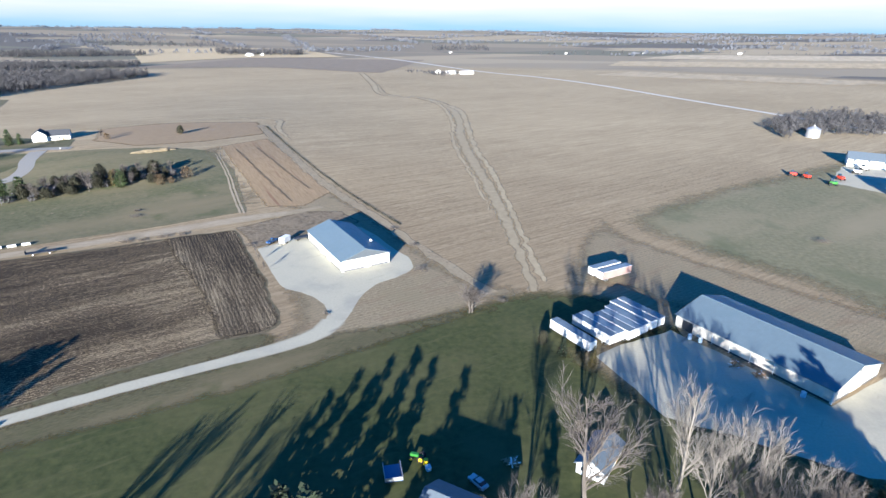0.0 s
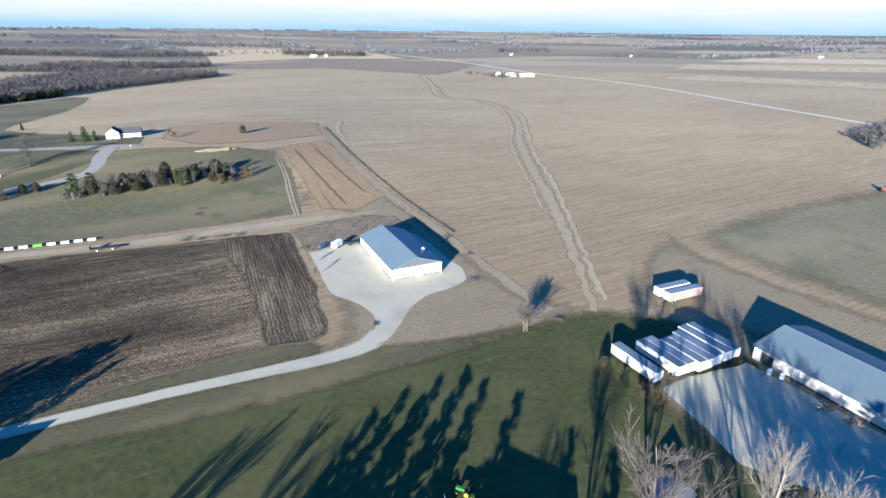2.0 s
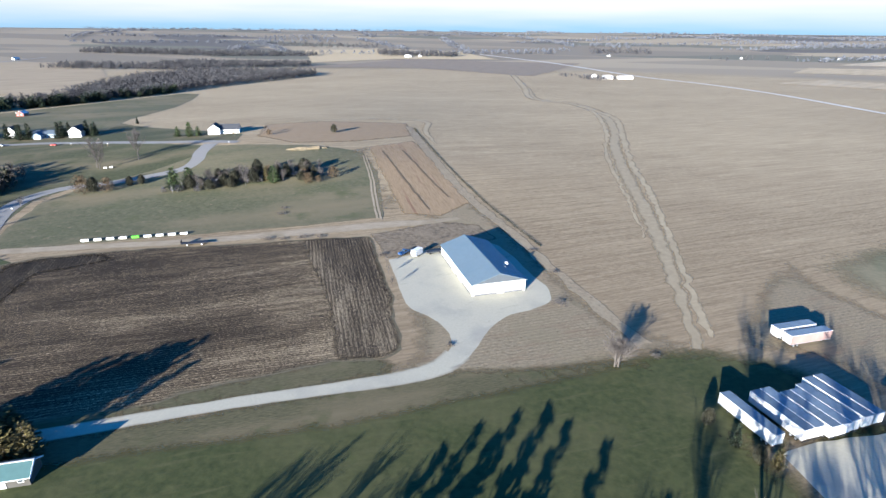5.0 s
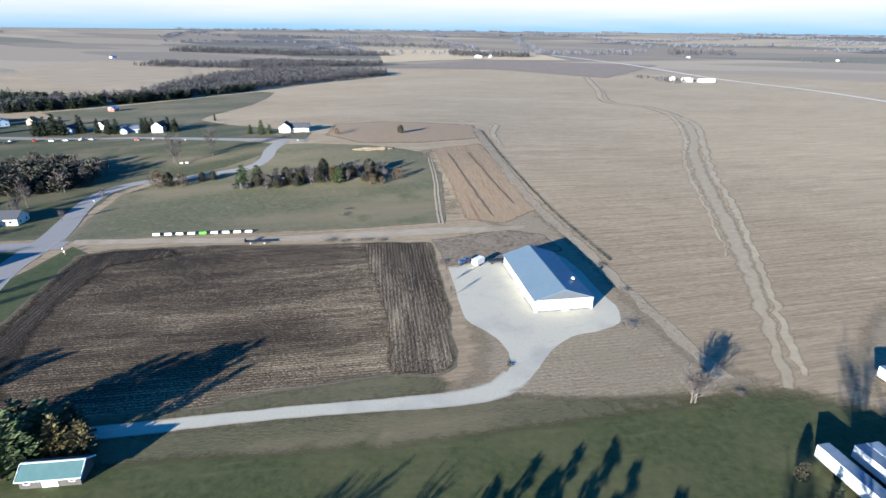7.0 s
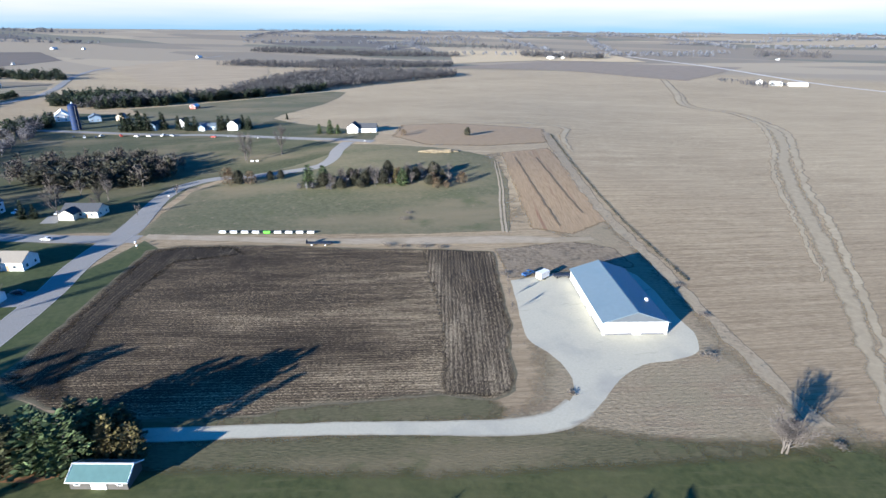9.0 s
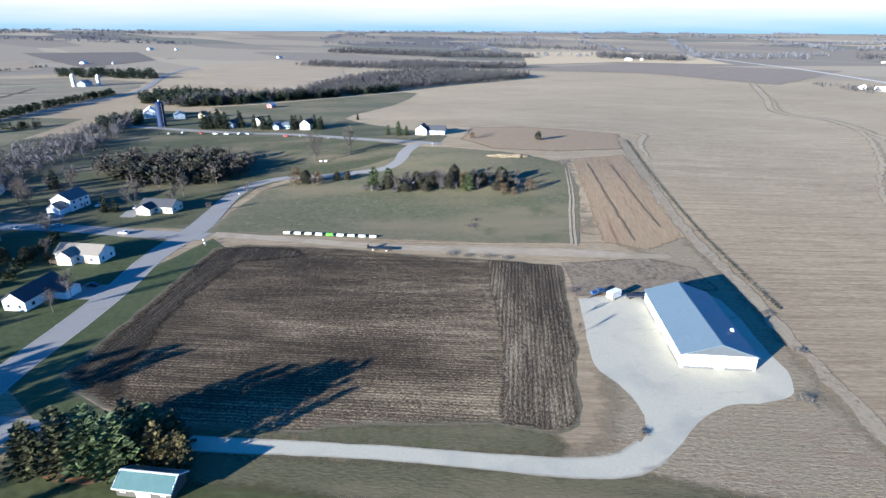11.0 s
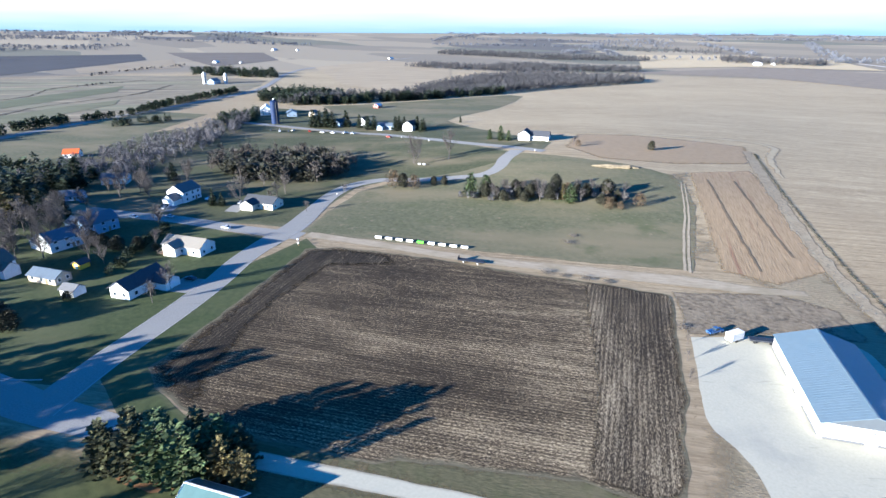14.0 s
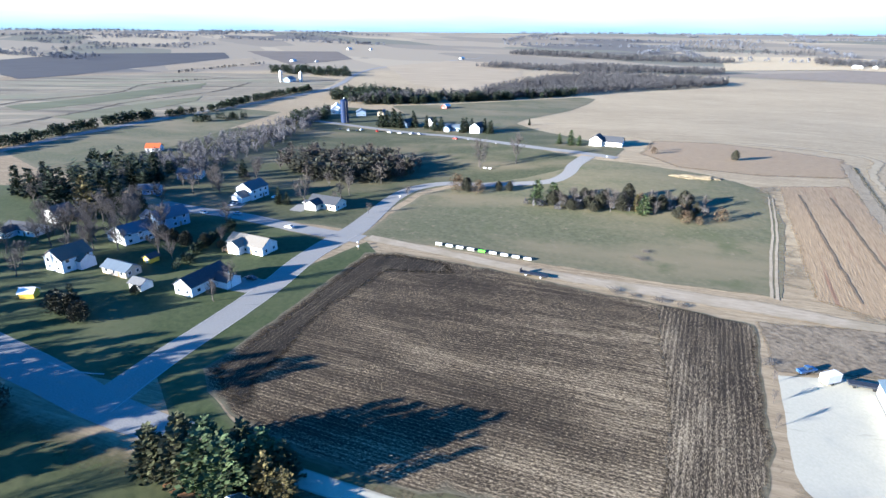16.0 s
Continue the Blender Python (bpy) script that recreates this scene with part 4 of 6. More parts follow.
# storage trailers
def trailer(x, y, turn, length, label, skin="trailer_white", legs=True):
    """A box trailer; its rear at the origin, running along its own y."""
    t = thing("storage_trailer", pose(x, y, 0.09, 0, 0, turn), label, "trailer", "storage trailers")
    w, lo, hi = 2.9, 1.15, 3.95
    part("box_body", box((w, length, hi - lo), (0, length / 2, lo), 0, 0.05), M[skin], t)
    part("roof_sheet", box((w - 0.02, length - 0.02, 0.06), (0, length / 2, hi - 0.01)), M["trailer_roof"], t, "dull aluminium roof sheet")
    for s in (-1, 1):
        part("top_rail", box((0.06, length, 0.10), (s * (w / 2), length / 2, hi - 0.06)), M["trim"], t)
        part("side_rail", box((0.08, length, 0.16), (s * (w / 2), length / 2, lo - 0.08)), M["steel"], t)
        d = part("rear_door", box((w / 2 - 0.1, 0.06, hi - lo - 0.25), (s * (w / 4), -0.03, lo + 0.12)), M["trim"], t)
        part("lock_rod", rod((s * 0.35, -0.09, lo + 0.15), (s * 0.35, -0.09, hi - 0.25), 0.03), M["steel"], d)
        part("landing_leg", box((0.14, 0.14, lo), (s * 0.8, length - 2.6, 0)), M["dark"], t)
        for k in (1.6, 2.9):
            wh = part("wheel", rod((s * 0.72, k, 0.5), (s * 1.22, k, 0.5), 0.5, 0.5, 14), M["black"], t)
            part("rim", rod((s * 1.2, k, 0.5), (s * 1.25, k, 0.5), 0.28, 0.28, 10), M["steel"], wh)
    part("chassis", box((1.1, length - 0.8, 0.3), (0, length / 2, lo - 0.35)), M["dark"], t)
    part("bumper", box((2.3, 0.12, 0.14), (0, 0.1, 0.55)), M["dark"], t)
    return t


AWAY = 32.8
for x, y, n, lab in ((42.4, 134.2, 15.9, "white box trailer standing alone on grass"), (49.2, 137.8, 15.0, "white box trailer parked in the gravel yard"), (51.8, 139.5, 15.0, "white box trailer parked in the gravel yard"),
                     (55.4, 140.6, 13.6, "grey-roofed white box trailer, a little set back"), (58.0, 142.3, 13.6, "grey-roofed white box trailer, a little set back"), (60.5, 144.2, 14.6, "white box trailer with bright top rails"),
                     (63.9, 146.6, 16.1, "white box trailer with bright top rails"), (66.9, 148.6, 16.1, "white box trailer at the end of the parked group")):
    trailer(x, y, AWAY, n, lab)
trailer(57.0, 182.6, 300.0, 14.6, "faded red box trailer on dry grass", "trailer_red")
trailer(54.6, 186.2, 300.0, 13.6, "white box trailer beside the red one")

# garden hut with a green roof
m, W, D = wall_frame((-114.6, 76.4), (-104.2, 82.2), (-117.0, 81.0))
D = 5.4
hut = thing("garage", pose(-110.5, 82.0, 0, 0, 0, 29.1), "low garage with a green metal roof and pale walls", "garage")
W = 11.4
b = gable_walls(D, W, 2.3, 3.8)
b.transform(pose(0, 0, 0, 0, 0, 90))
part("wall", b, plain("weathered_grey_siding", (0.085, 0.080, 0.072)), hut)
for b in gable_roof(D, W, 2.3, 3.8, 0.4, 0.15):
    b.transform(pose(0, 0, 0, 0, 0, 90))
    part("roof_slope", b, M["green_roof"], hut)
for s in (-1, 1):
    for v in (-1, 1):
        a, c = (s * (W / 2 + 0.42), v * 3.2, 2.02), (s * (W / 2 + 0.42), 0, 4.0)
        part("bargeboard", rod(a, c, 0.14, 0.14, 4), M["trim"], hut)
    part("gutter", box((W + 0.8, 0.16, 0.16), (0, s * 3.15, 1.98)), M["trim"], hut)
part("ridge_cap", box((W + 0.9, 0.4, 0.08), (0, 0, 3.98)), M["trim"], hut)
part("garage_door", box((3.0, 0.1, 2.0), (0, -D / 2 - 0.05, 0.08)), M["trim"], hut)
for u in (-4.2, 4.2):
    window(hut, (u, -D / 2 - 0.01, 1.0), 0.9, 0.7, 0)

# village houses: place, turn of the ridge line, width, length, eave, ridge
G = 29.0
H1 = house(-247.5, 127.5, G - 90, 9.0, 18.5, 3.6, 6.2, "white", "tan", "white ranch house with a tan shingle roof at the street corner", wing=(6.0, 5.5, 3.6, 5.6, 5.0, -3.0, 90))
deck = part("deck", box((3.4, 6.0, 0.22), (6.3, -6.0, 0.75)), M["wood"], H1, "brown timber deck")
for u, v in ((4.9, -8.8), (7.8, -8.8), (7.8, -6.0), (7.8, -3.2), (4.9, -3.2)):
    part("post", box((0.16, 0.16, 1.9), (u, v, 0.0)), M["wood"], deck)
part("rail", box((0.10, 6.0, 0.12), (7.9, -6.0, 1.85)), M["wood"], deck)
part("rail", box((3.2, 0.10, 0.12), (6.3, -8.9, 1.85)), M["wood"], deck)
part("stair", box((1.2, 1.4, 0.45), (6.3, -2.3, 0.0)), M["wood"], deck)
house(-222.5, 101.5, G, 8.0, 17.0, 3.7, 6.4, "white", "dark", "white gabled house with a dark roof beside the street", wing=(6.5, 7.0, 2.8, 4.6, 6.8, 4.5, 90))
house(-325.0, 153.5, G, 10.5, 13.0, 5.8, 9.0, "white", "grey", "two-storey white house with a grey roof", wing=(7.0, 7.0, 3.0, 5.6, 0.5, -9.0, 0))
house(-284.5, 178.5, G - 90, 9.5, 17.0, 3.2, 5.8, "cream", "dark", "low cream ranch house with a dark shingle roof", wing=(7.0, 6.0, 3.0, 5.0, 6.0, -4.0, 90))
house(-300.0, 106.0, G - 10, 10.0, 15.0, 5.2, 8.4, "blue", "blue", "two-storey blue-grey house in shade", wing=(7.0, 8.0, 4.5, 6.8, -6.5, -4.0, 90))
house(-288.0, 90.0, G - 10, 9.5, 13.0, 4.8, 7.8, "white", "blue", "white house with a bluish roof among bare trees", wing=(6.0, 6.0, 3.0, 5.0, -6.0, -4.0, 90))
house(-270.5, 65.0, G, 10.5, 12.0, 5.2, 8.6, "white", "brown", "white two-storey house with a brown roof", wing=(6.0, 5.0, 3.6, 5.6, 5.5, 2.0, 90))
house(-252.0, 80.0, G - 90, 6.5, 13.0, 2.6, 4.4, "tan", "blue", "low tan house with a pale blue roof")
house(-233.5, 83.5, G - 90, 4.8, 6.0, 2.4, 3.8, "white", "grey", "small white garage with a grey roof", group="garden sheds", name="garage", category="garage")
house(-338.0, 66.0, G, 8.5, 10.0, 4.6, 7.4, "white", "grey", "white gabled house in the wooded lots")
house(-325.0, 52.5, G - 80, 8.0, 17.0, 3.0, 5.0, "white", "dark", "long low white house among trees", wing=(6.0, 6.0, 2.8, 4.6, 6.0, -4.0, 90))
house(-388.0, 136.5, G - 60, 8.5, 14.0, 3.6, 6.0, "white", "grey", "white house with a pale grey roof by the woods")
house(-364.5, 109.5, G - 60, 7.0, 11.0, 3.0, 5.0, "blue", "blue", "blue-roofed house deep in shade")
house(-352.0, 78.0, G - 30, 7.5, 9.0, 3.4, 5.8, "white", "grey", "pale house half hidden by spruces")
house(-488.0, 134.0, G - 60, 8.0, 10.0, 3.0, 5.6, "white", "red", "white house with a bright orange metal roof")
house(-318.0, 30.0, G, 8.0, 12.0, 3.4, 6.0, "grey", "dark", "grey house at the edge of the village")
house(-257.5, 91.0, G, 3.6, 4.2, 2.2, 3.4, "yellow", "dark", "small bright yellow garden shed", group="garden sheds", name="garden_shed", category="shed")
house(-247.5, 51.5, G - 60, 3.4, 4.6, 2.2, 3.4, "yellow", "white", "small cream and yellow garden shed", group="garden sheds", name="garden_shed", category="shed")
# houses on the hill street
house(-275.5, 396.0, -62.0, 9.0, 14.0, 3.4, 6.6, "white", "dark", "white house with dark roof and two gables on a hill", wing=(8.5, 12.0, 4.4, 7.4, 1.0, -11.0, 90))
house(-474.0, 350.0, 20.0, 9.0, 15.0, 4.6, 7.2, "blue", "dark", "dark blue house between spruces")
house(-459.0, 367.0, 20.0, 7.0, 8.0, 5.4, 8.4, "white", "dark", "tall white gabled house between spruces")
house(-428.0, 370.0, -60.0, 9.0, 16.0, 3.4, 5.6, "blue", "blue", "low bluish ranch house between spruces", wing=(6.0, 6.0, 3.0, 4.8, 6.5, -4.0, 90))
house(-404.0, 378.0, 20.0, 9.5, 13.0, 5.4, 8.6, "white", "dark", "white gabled house with a dark roof and spruces")
house(-565.0, 462.0, 20.0, 7.0, 9.0, 3.0, 5.0, "red", "white", "small red farm shed with a white roof", group="far farm buildings")
house(-600.0, 338.0, 62.0, 12.0, 20.0, 5.5, 10.0, "white", "white", "white farm barn beside the silo", group="far farm buildings", name="barn", category="barn")
house(-570.0, 352.0, 62.0, 10.0, 14.0, 4.0, 6.5, "blue", "blue", "blue-roofed farm shed behind the silo", group="far farm buildings", name="barn", category="barn")
house(-552.0, 368.0, 30.0, 7.0, 9.0, 4.0, 6.5, "tan", "grey", "small tan farmhouse behind the silo", group="far farm buildings")
# far farmsteads
for x, y, w, d, e, r, s, f, a, lab in ((-600, 1795, 16, 30, 6, 11, "white", "white", 60, "white barn of a far farmstead"), (-572, 1830, 12, 16, 6, 10, "white", "grey", 20, "white house of a far farmstead"),
                                       (12, 1172, 9, 18, 4, 7, "white", "white", -62, "white poultry shed on the ridge"), (-14, 1190, 9, 12, 5, 8, "white", "grey", 10, "white farmhouse on the ridge"), (44, 1180, 9, 30, 3.5, 6, "cream", "white", -70, "long white shed on the ridge"),
                                       (20, 2100, 9, 15, 4.5, 8, "white", "grey", 40, "white farmhouse of a far farm"), (1045, 2075, 11, 24, 4, 8, "white", "white", -60, "white barn of a far farm"), (430, 2080, 8, 11, 4.5, 8, "white", "white", 15, "white house of a far farm"), (720, 2120, 8, 11, 4.5, 8, "white", "white", 15, "white house of a far farm"),
                                       (-1005, 445, 12, 22, 5, 9, "blue", "blue", 40, "blue-roofed barn by the highway"), (-1480, 1200, 12, 24, 5, 9, "white", "white", 10, "white barn of a far farm"), (-1620, 700, 14, 28, 5, 9, "white", "white", 40, "white barn of a far farm"), (-1560, 745, 9, 14, 5, 9, "white", "grey", 80, "white farmhouse of a far farm"),
                                       (-2150, 1150, 16, 30, 5, 10, "white", "white", 20, "white barn of a far farm"), (-2080, 1210, 10, 16, 5, 9, "white", "white", 20, "white farmhouse of a far farm"), (292, 375, 14, 26, 5, 9, "white", "blue", 60, "blue-roofed machine shed in the farmyard"), (268, 300, 18, 30, 5, 9, "white", "blue", 60, "blue-roofed shed in the farmyard")):
    k = 0.72 if math.hypot(x, y) > 1300 else 1.0
    house(x, y, a, w * k, d * k, e * k, r * k, s, f, lab, group="far farm buildings", name="barn" if w > 13 or d > 30 else "farmhouse", category="barn" if w > 13 or d > 30 else "house")


def silo(x, y, height, r, label, mat, turn=0):
    s = thing("silo", pose(x, y, lie(x, y), 0, 0, turn), label, "silo")
    part("tower", rod((0, 0, 0), (0, 0, height), r, r, 24), mat, s)
    for k in range(1, 7):
        part("hoop", rod((0, 0, height * k / 7), (0, 0, height * k / 7 + 0.25), r + 0.06, r + 0.06, 24), M["dark"], s)
    d = part("dome", rod((0, 0, height), (0, 0, height + 1.7), r + 0.1, r * 0.35, 20), mat, s, "domed cap")
    part("vent", rod((0, 0, height + 1.7), (0, 0, height + 3.0), 0.7, 0.5, 10), M["trim"], d)
    part("ladder_chute", box((0.9, 0.9, height), (r + 0.4, 0, 0)), M["dark"], s)
    return s


silo(-533, 314, 21.0, 3.7, "tall dark blue farm silo with a white cap", surf("blue_enamel", two((0.010, 0.028, 0.085), 0.15), 0.6, rough=0.6, spec=0.2))
silo(-1012, 432, 17, 3.0, "tall pale silo by the highway farm", M["trim"])
silo(-996, 462, 15, 3.0, "pale silo by the highway farm", M["trim"])
gb = thing("grain_bin", pose(322, 486, 0), "galvanised grain bin with a conical roof by bare trees", "grain bin")
part("drum", rod((0, 0, 0), (0, 0, 7), 5.5, 5.5, 24), M["steel"], gb)
part("cone_roof", rod((0, 0, 7), (0, 0, 9.8), 5.7, 0.6, 24), M["steel"], gb)
part("cap", rod((0, 0, 9.7), (0, 0, 10.3), 0.7, 0.5, 12), M["trim"], gb)


# ---- vehicles ----
PAINT = {n: surf("car_paint_" + n, two(c, 0.03), 1, rough=0.25, spec=0.6) for n, c in (("white", (0.78, 0.78, 0.78)), ("silver", (0.45, 0.47, 0.5)), ("red", (0.5, 0.05, 0.03)), ("dark", (0.03, 0.035, 0.045)), ("blue", (0.05, 0.12, 0.26)), ("green", (0.03, 0.16, 0.03)), ("lime", (0.12, 0.62, 0.05)), ("yellow", (0.8, 0.55, 0.02)))}


def extrude_profile(pts, half):
    """A side outline in y and z drawn across x."""
    bm = bmesh.new()
    a = [bm.verts.new((-half, p[0], p[1])) for p in pts]
    b = [bm.verts.new((half, p[0], p[1])) for p in pts]
    bm.faces.new(a)
    bm.faces.new(b[::-1])
    for i in range(len(pts)):
        j = (i + 1) % len(pts)
        bm.faces.new((a[j], a[i], b[i], b[j]))
    bmesh.ops.recalc_face_normals(bm, faces=bm.faces[:])
    bmesh.ops.bevel(bm, geom=bm.edges[:], offset=0.05, segments=1, affect="EDGES")
    return bm


def car(x, y, turn, paint, label, pickup=False, group="parked cars"):
    c = thing("pickup_truck" if pickup else "car", pose(x, y, lie(x, y) + 0.15, 0, 0, turn), label, "pickup" if pickup else "car", group)
    if pickup:
        low = [(-2.8, 0.4), (2.7, 0.4), (2.75, 0.95), (1.4, 1.1), (-2.8, 1.1)]
        cab = [(-0.6, 1.08), (1.3, 1.08), (0.75, 1.75), (-0.5, 1.78)]
    else:
        low = [(-2.2, 0.35), (2.2, 0.35), (2.25, 0.75), (1.1, 0.95), (-2.1, 0.98), (-2.25, 0.7)]
        cab = [(-1.7, 0.95), (1.0, 0.93), (0.35, 1.42), (-1.15, 1.45)]
    part("body", extrude_profile(low, 0.9), PAINT[paint], c)
    cb = part("cabin", extrude_profile(cab, 0.74), M["glass"], c, "dark glazed cabin")
    part("roof_panel", box((1.3, 1.3, 0.05), (0, (cab[2][0] + cab[3][0]) / 2, cab[3][1] - 0.02)), PAINT[paint], cb)
    for s in (-1, 1):
        for k in (-1.4, 1.4):
            w = part("wheel", rod((s * 0.70, k, 0.33), (s * 0.93, k, 0.33), 0.33, 0.33, 12), M["black"], c)
            part("rim", rod((s * 0.92, k, 0.33), (s * 0.945, k, 0.33), 0.2, 0.2, 8), M["steel"], w)
        part("headlight", box((0.35, 0.06, 0.16), (s * 0.6, 2.24 if not pickup else 2.74, 0.62)), M["trim"], c)
    return c


for x, y, a, p, lab, pk in ((-264, 149.8, 116, "white", "white car parked at the kerb", False), (-309, 123.4, 116, "white", "white van-like car on the side street", False), (-298, 136.6, 116, "silver", "silver car parked on the side street", False),
                            (-316, 163, 30, "white", "white pickup in a drive", True), (-314, 104.5, 116, "white", "white car beside the blue house", False), (-297, 172, 40, "silver", "silver car in a drive", False), (-314, 140, 30, "silver", "silver car before the two-storey house", False),
                            (-318, 141, 30, "dark", "dark car before the two-storey house", False), (-482, 305, 20, "white", "white car in the hill street row", False), (-466, 312, 70, "red", "red pickup in the hill street row", True), (-453, 317, 110, "white", "white car in the hill street row", False),
                            (-444, 322, 110, "white", "white van in the hill street row", False), (-435, 329, 20, "white", "white pickup in the hill street row", True), (-428, 332, 100, "silver", "silver car in the hill street row", False), (-387, 339.5, 105, "red", "bright red car on the hill street", False),
                            (-487, 294, 60, "white", "white pickup below the silo", True), (-495, 290, 60, "dark", "dark car below the silo", False), (-478, 298, 60, "dark", "dark car below the silo", False), (7.5, 85.5, 40, "silver", "pale blue car in tree shade", False), (-218, 117, 120, "dark", "dark car in the shaded drive", False),
                            (-355, 112, 60, "blue", "blue car in deep shade", False)):
    car(x, y, a, p, lab, pk)

# white signboards in a row, the middle one green
p0, p1 = Vector((-206.5, 193.3)), Vector((-172.6, 212.4))
run = (p1 - p0).normalized()
for k in range(9):
    p = p0 + (p1 - p0) * k / 8
    sgn = thing("hay_wrap", pose(p.x, p.y, 0.1, 0, 0, math.degrees(math.atan2(run.y, run.x))), "lime green wrapped bale in the row" if k == 4 else "white wrapped bale in a row on the meadow", "bale", "row of wrapped bales")
    b = rod((-1.5, 0, 0.62), (1.5, 0, 0.62), 0.62, 0.62, 14)
    part("wrap", b, PAINT["lime"] if k == 4 else M["trim"], sgn)
    for s in (-1, 1):
        part("end_cap", rod((s * 1.5, 0, 0.62), (s * 1.78, 0, 0.62), 0.55, 0.42, 14), M["dark"], sgn)

# flat farm trailer on the dirt road
fb = thing("flatbed_trailer", pose(-160, 203.3, 0.2, 0, 0, 29), "dark flatbed trailer with white wheels on the dirt road", "trailer")
part("deck", box((10.5, 2.5, 0.22), (0, 0, 0.9), 0, 0.02), M["dark"], fb)
part("headboard", box((0.12, 2.4, 1.1), (-5.2, 0, 1.1)), M["dark"], fb)
part("drawbar", box((2.0, 0.2, 0.16), (6.1, 0, 0.7)), M["dark"], fb)
for u in (-2.8, 2.8):
    for s in (-1, 1):
        w = part("wheel", rod((u, s * 0.95, 0.45), (u, s * 1.25, 0.45), 0.45, 0.45, 12), M["black"], fb)
        part("rim", rod((u, s * 1.22, 0.45), (u, s * 1.3, 0.45), 0.27, 0.27, 10), M["trim"], w)

# by the barn: a pickup, a white box van body and a low dark wagon
car(-72.6, 218.5, -20, "blue", "blue pickup parked beside the barn yard", True, "yard vehicles")
wb = thing("cargo_trailer", pose(-67.0, 218.2, 0.12, 0, 0, -18), "white enclosed cargo trailer in the barn yard", "trailer")
part("box_body", box((2.5, 5.0, 2.3), (0, 0, 0.6), 0, 0.08), M["trailer_white"], wb)
part("roof_sheet", box((2.4, 4.9, 0.06), (0, 0, 2.9)), M["trim"], wb)
for s in (-1, 1):
    part("wheel", rod((s * 0.9, -0.4, 0.4), (s * 1.3, -0.4, 0.4), 0.4, 0.4, 12), M["black"], wb)
part("drawbar", box((0.12, 1.6, 0.12), (0, 3.2, 0.5)), M["dark"], wb)
hw = thing("wagon", pose(-61.0, 223.0, 0.1, 0, 0, -55), "low dark farm wagon behind the cargo trailer", "wagon")
part("deck", box((2.2, 7.0, 0.5), (0, 0, 0.7), 0, 0.03), M["dark"], hw)
for s in (-1, 1):
    for k in (-2.2, 2.2):
        part("wheel", rod((s * 0.8, k, 0.4), (s * 1.15, k, 0.4), 0.4, 0.4, 12), M["black"], hw)


# ---- trees ----
M["bark"] = surf("grey_bark", two((0.11, 0.096, 0.085), 0.3), 2.5, 6, (1, 1, 0.3), 0, rough=0.9)
M["bark_pale"] = surf("pale_bark", two((0.22, 0.20, 0.175), 0.25), 2.5, 6, (1, 1, 0.3), 0, rough=0.9)
M["twig"] = surf("grey_twigs", two((0.105, 0.092, 0.085), 0.2), 1.0, rough=0.9, island=0.3)
M["twig_pale"] = surf("pale_twigs", two((0.155, 0.143, 0.132), 0.15), 1.0, rough=0.9, island=0.25)
M["far_twig"] = surf("woodland_twigs", two((0.080, 0.079, 0.084), 0.2), 0.05, rough=0.95, spec=0.1, island=0.18)
M["spruce"] = surf("spruce_needles", two((0.032, 0.046, 0.026), 0.3), 0.8, rough=0.8, island=0.45)
M["pine"] = surf("pine_needles", two((0.075, 0.108, 0.045), 0.3), 0.8, rough=0.8, island=0.45)
M["olive"] = surf("olive_needles", two((0.062, 0.066, 0.030), 0.3), 0.8, rough=0.8, island=0.45)
M["cedar"] = surf("winter_cedar_foliage", two((0.056, 0.056, 0.038), 0.3), 0.8, rough=0.85, island=0.4)
M["arbor"] = surf("bronzed_foliage", two((0.118, 0.098, 0.038), 0.3), 0.8, rough=0.85, island=0.4)
M["russet"] = surf("russet_brush", two((0.115, 0.080, 0.048), 0.3), 0.8, rough=0.9, island=0.4)


class Soup:
    """Points and faces gathered for one mesh."""

    def __init__(self):
        self.v, self.f = [], []

    def prism(self, a, b, ra, rb, sides=4):
        d = (b - a).normalized()
        u = d.orthogonal().normalized()
        w = d.cross(u)
        k = len(self.v)
        for p, r in ((a, ra), (b, rb)):
            for i in range(sides):
                t = 2 * math.pi * i / sides
                self.v.append(p + (u * math.cos(t) + w * math.sin(t)) * r)
        for i in range(sides):
            j = (i + 1) % sides
            self.f.append((k + i, k + j, k + sides + j, k + sides + i))

    def blade(self, a, b, wide, rng):
        d = b - a
        s = d.cross(Vector((rng.uniform(-1, 1), rng.uniform(-1, 1), rng.uniform(-1, 1)))).normalized() * wide
        k = len(self.v)
        self.v += [a - s, a + s, b]
        self.f.append((k, k + 1, k + 2))

    def spray(self, a, b, wide, rng):
        d = b - a
        s = d.cross(Vector((rng.uniform(-0.4, 0.4), rng.uniform(-0.4, 0.4), 1))).normalized() * wide
        k = len(self.v)
        self.v += [a, a + d * 0.6 + s, b, a + d * 0.6 - s]
        self.f.append((k, k + 1, k + 2, k + 3))

    def mesh(self, name, material, smooth=False):
        me = bpy.data.meshes.new(name)
        me.from_pydata([tuple(p) for p in self.v], [], self.f)
        me.materials.append(material)
        return me


def lean_dir(d, spread_by, rng, up=0.0):
    a = d.orthogonal().normalized()
    a.rotate(Matrix.Rotation(rng.uniform(0, 2 * math.pi), 3, d))
    v = d * math.cos(spread_by) + a * math.sin(spread_by)
    v.z += up
    return v.normalized()


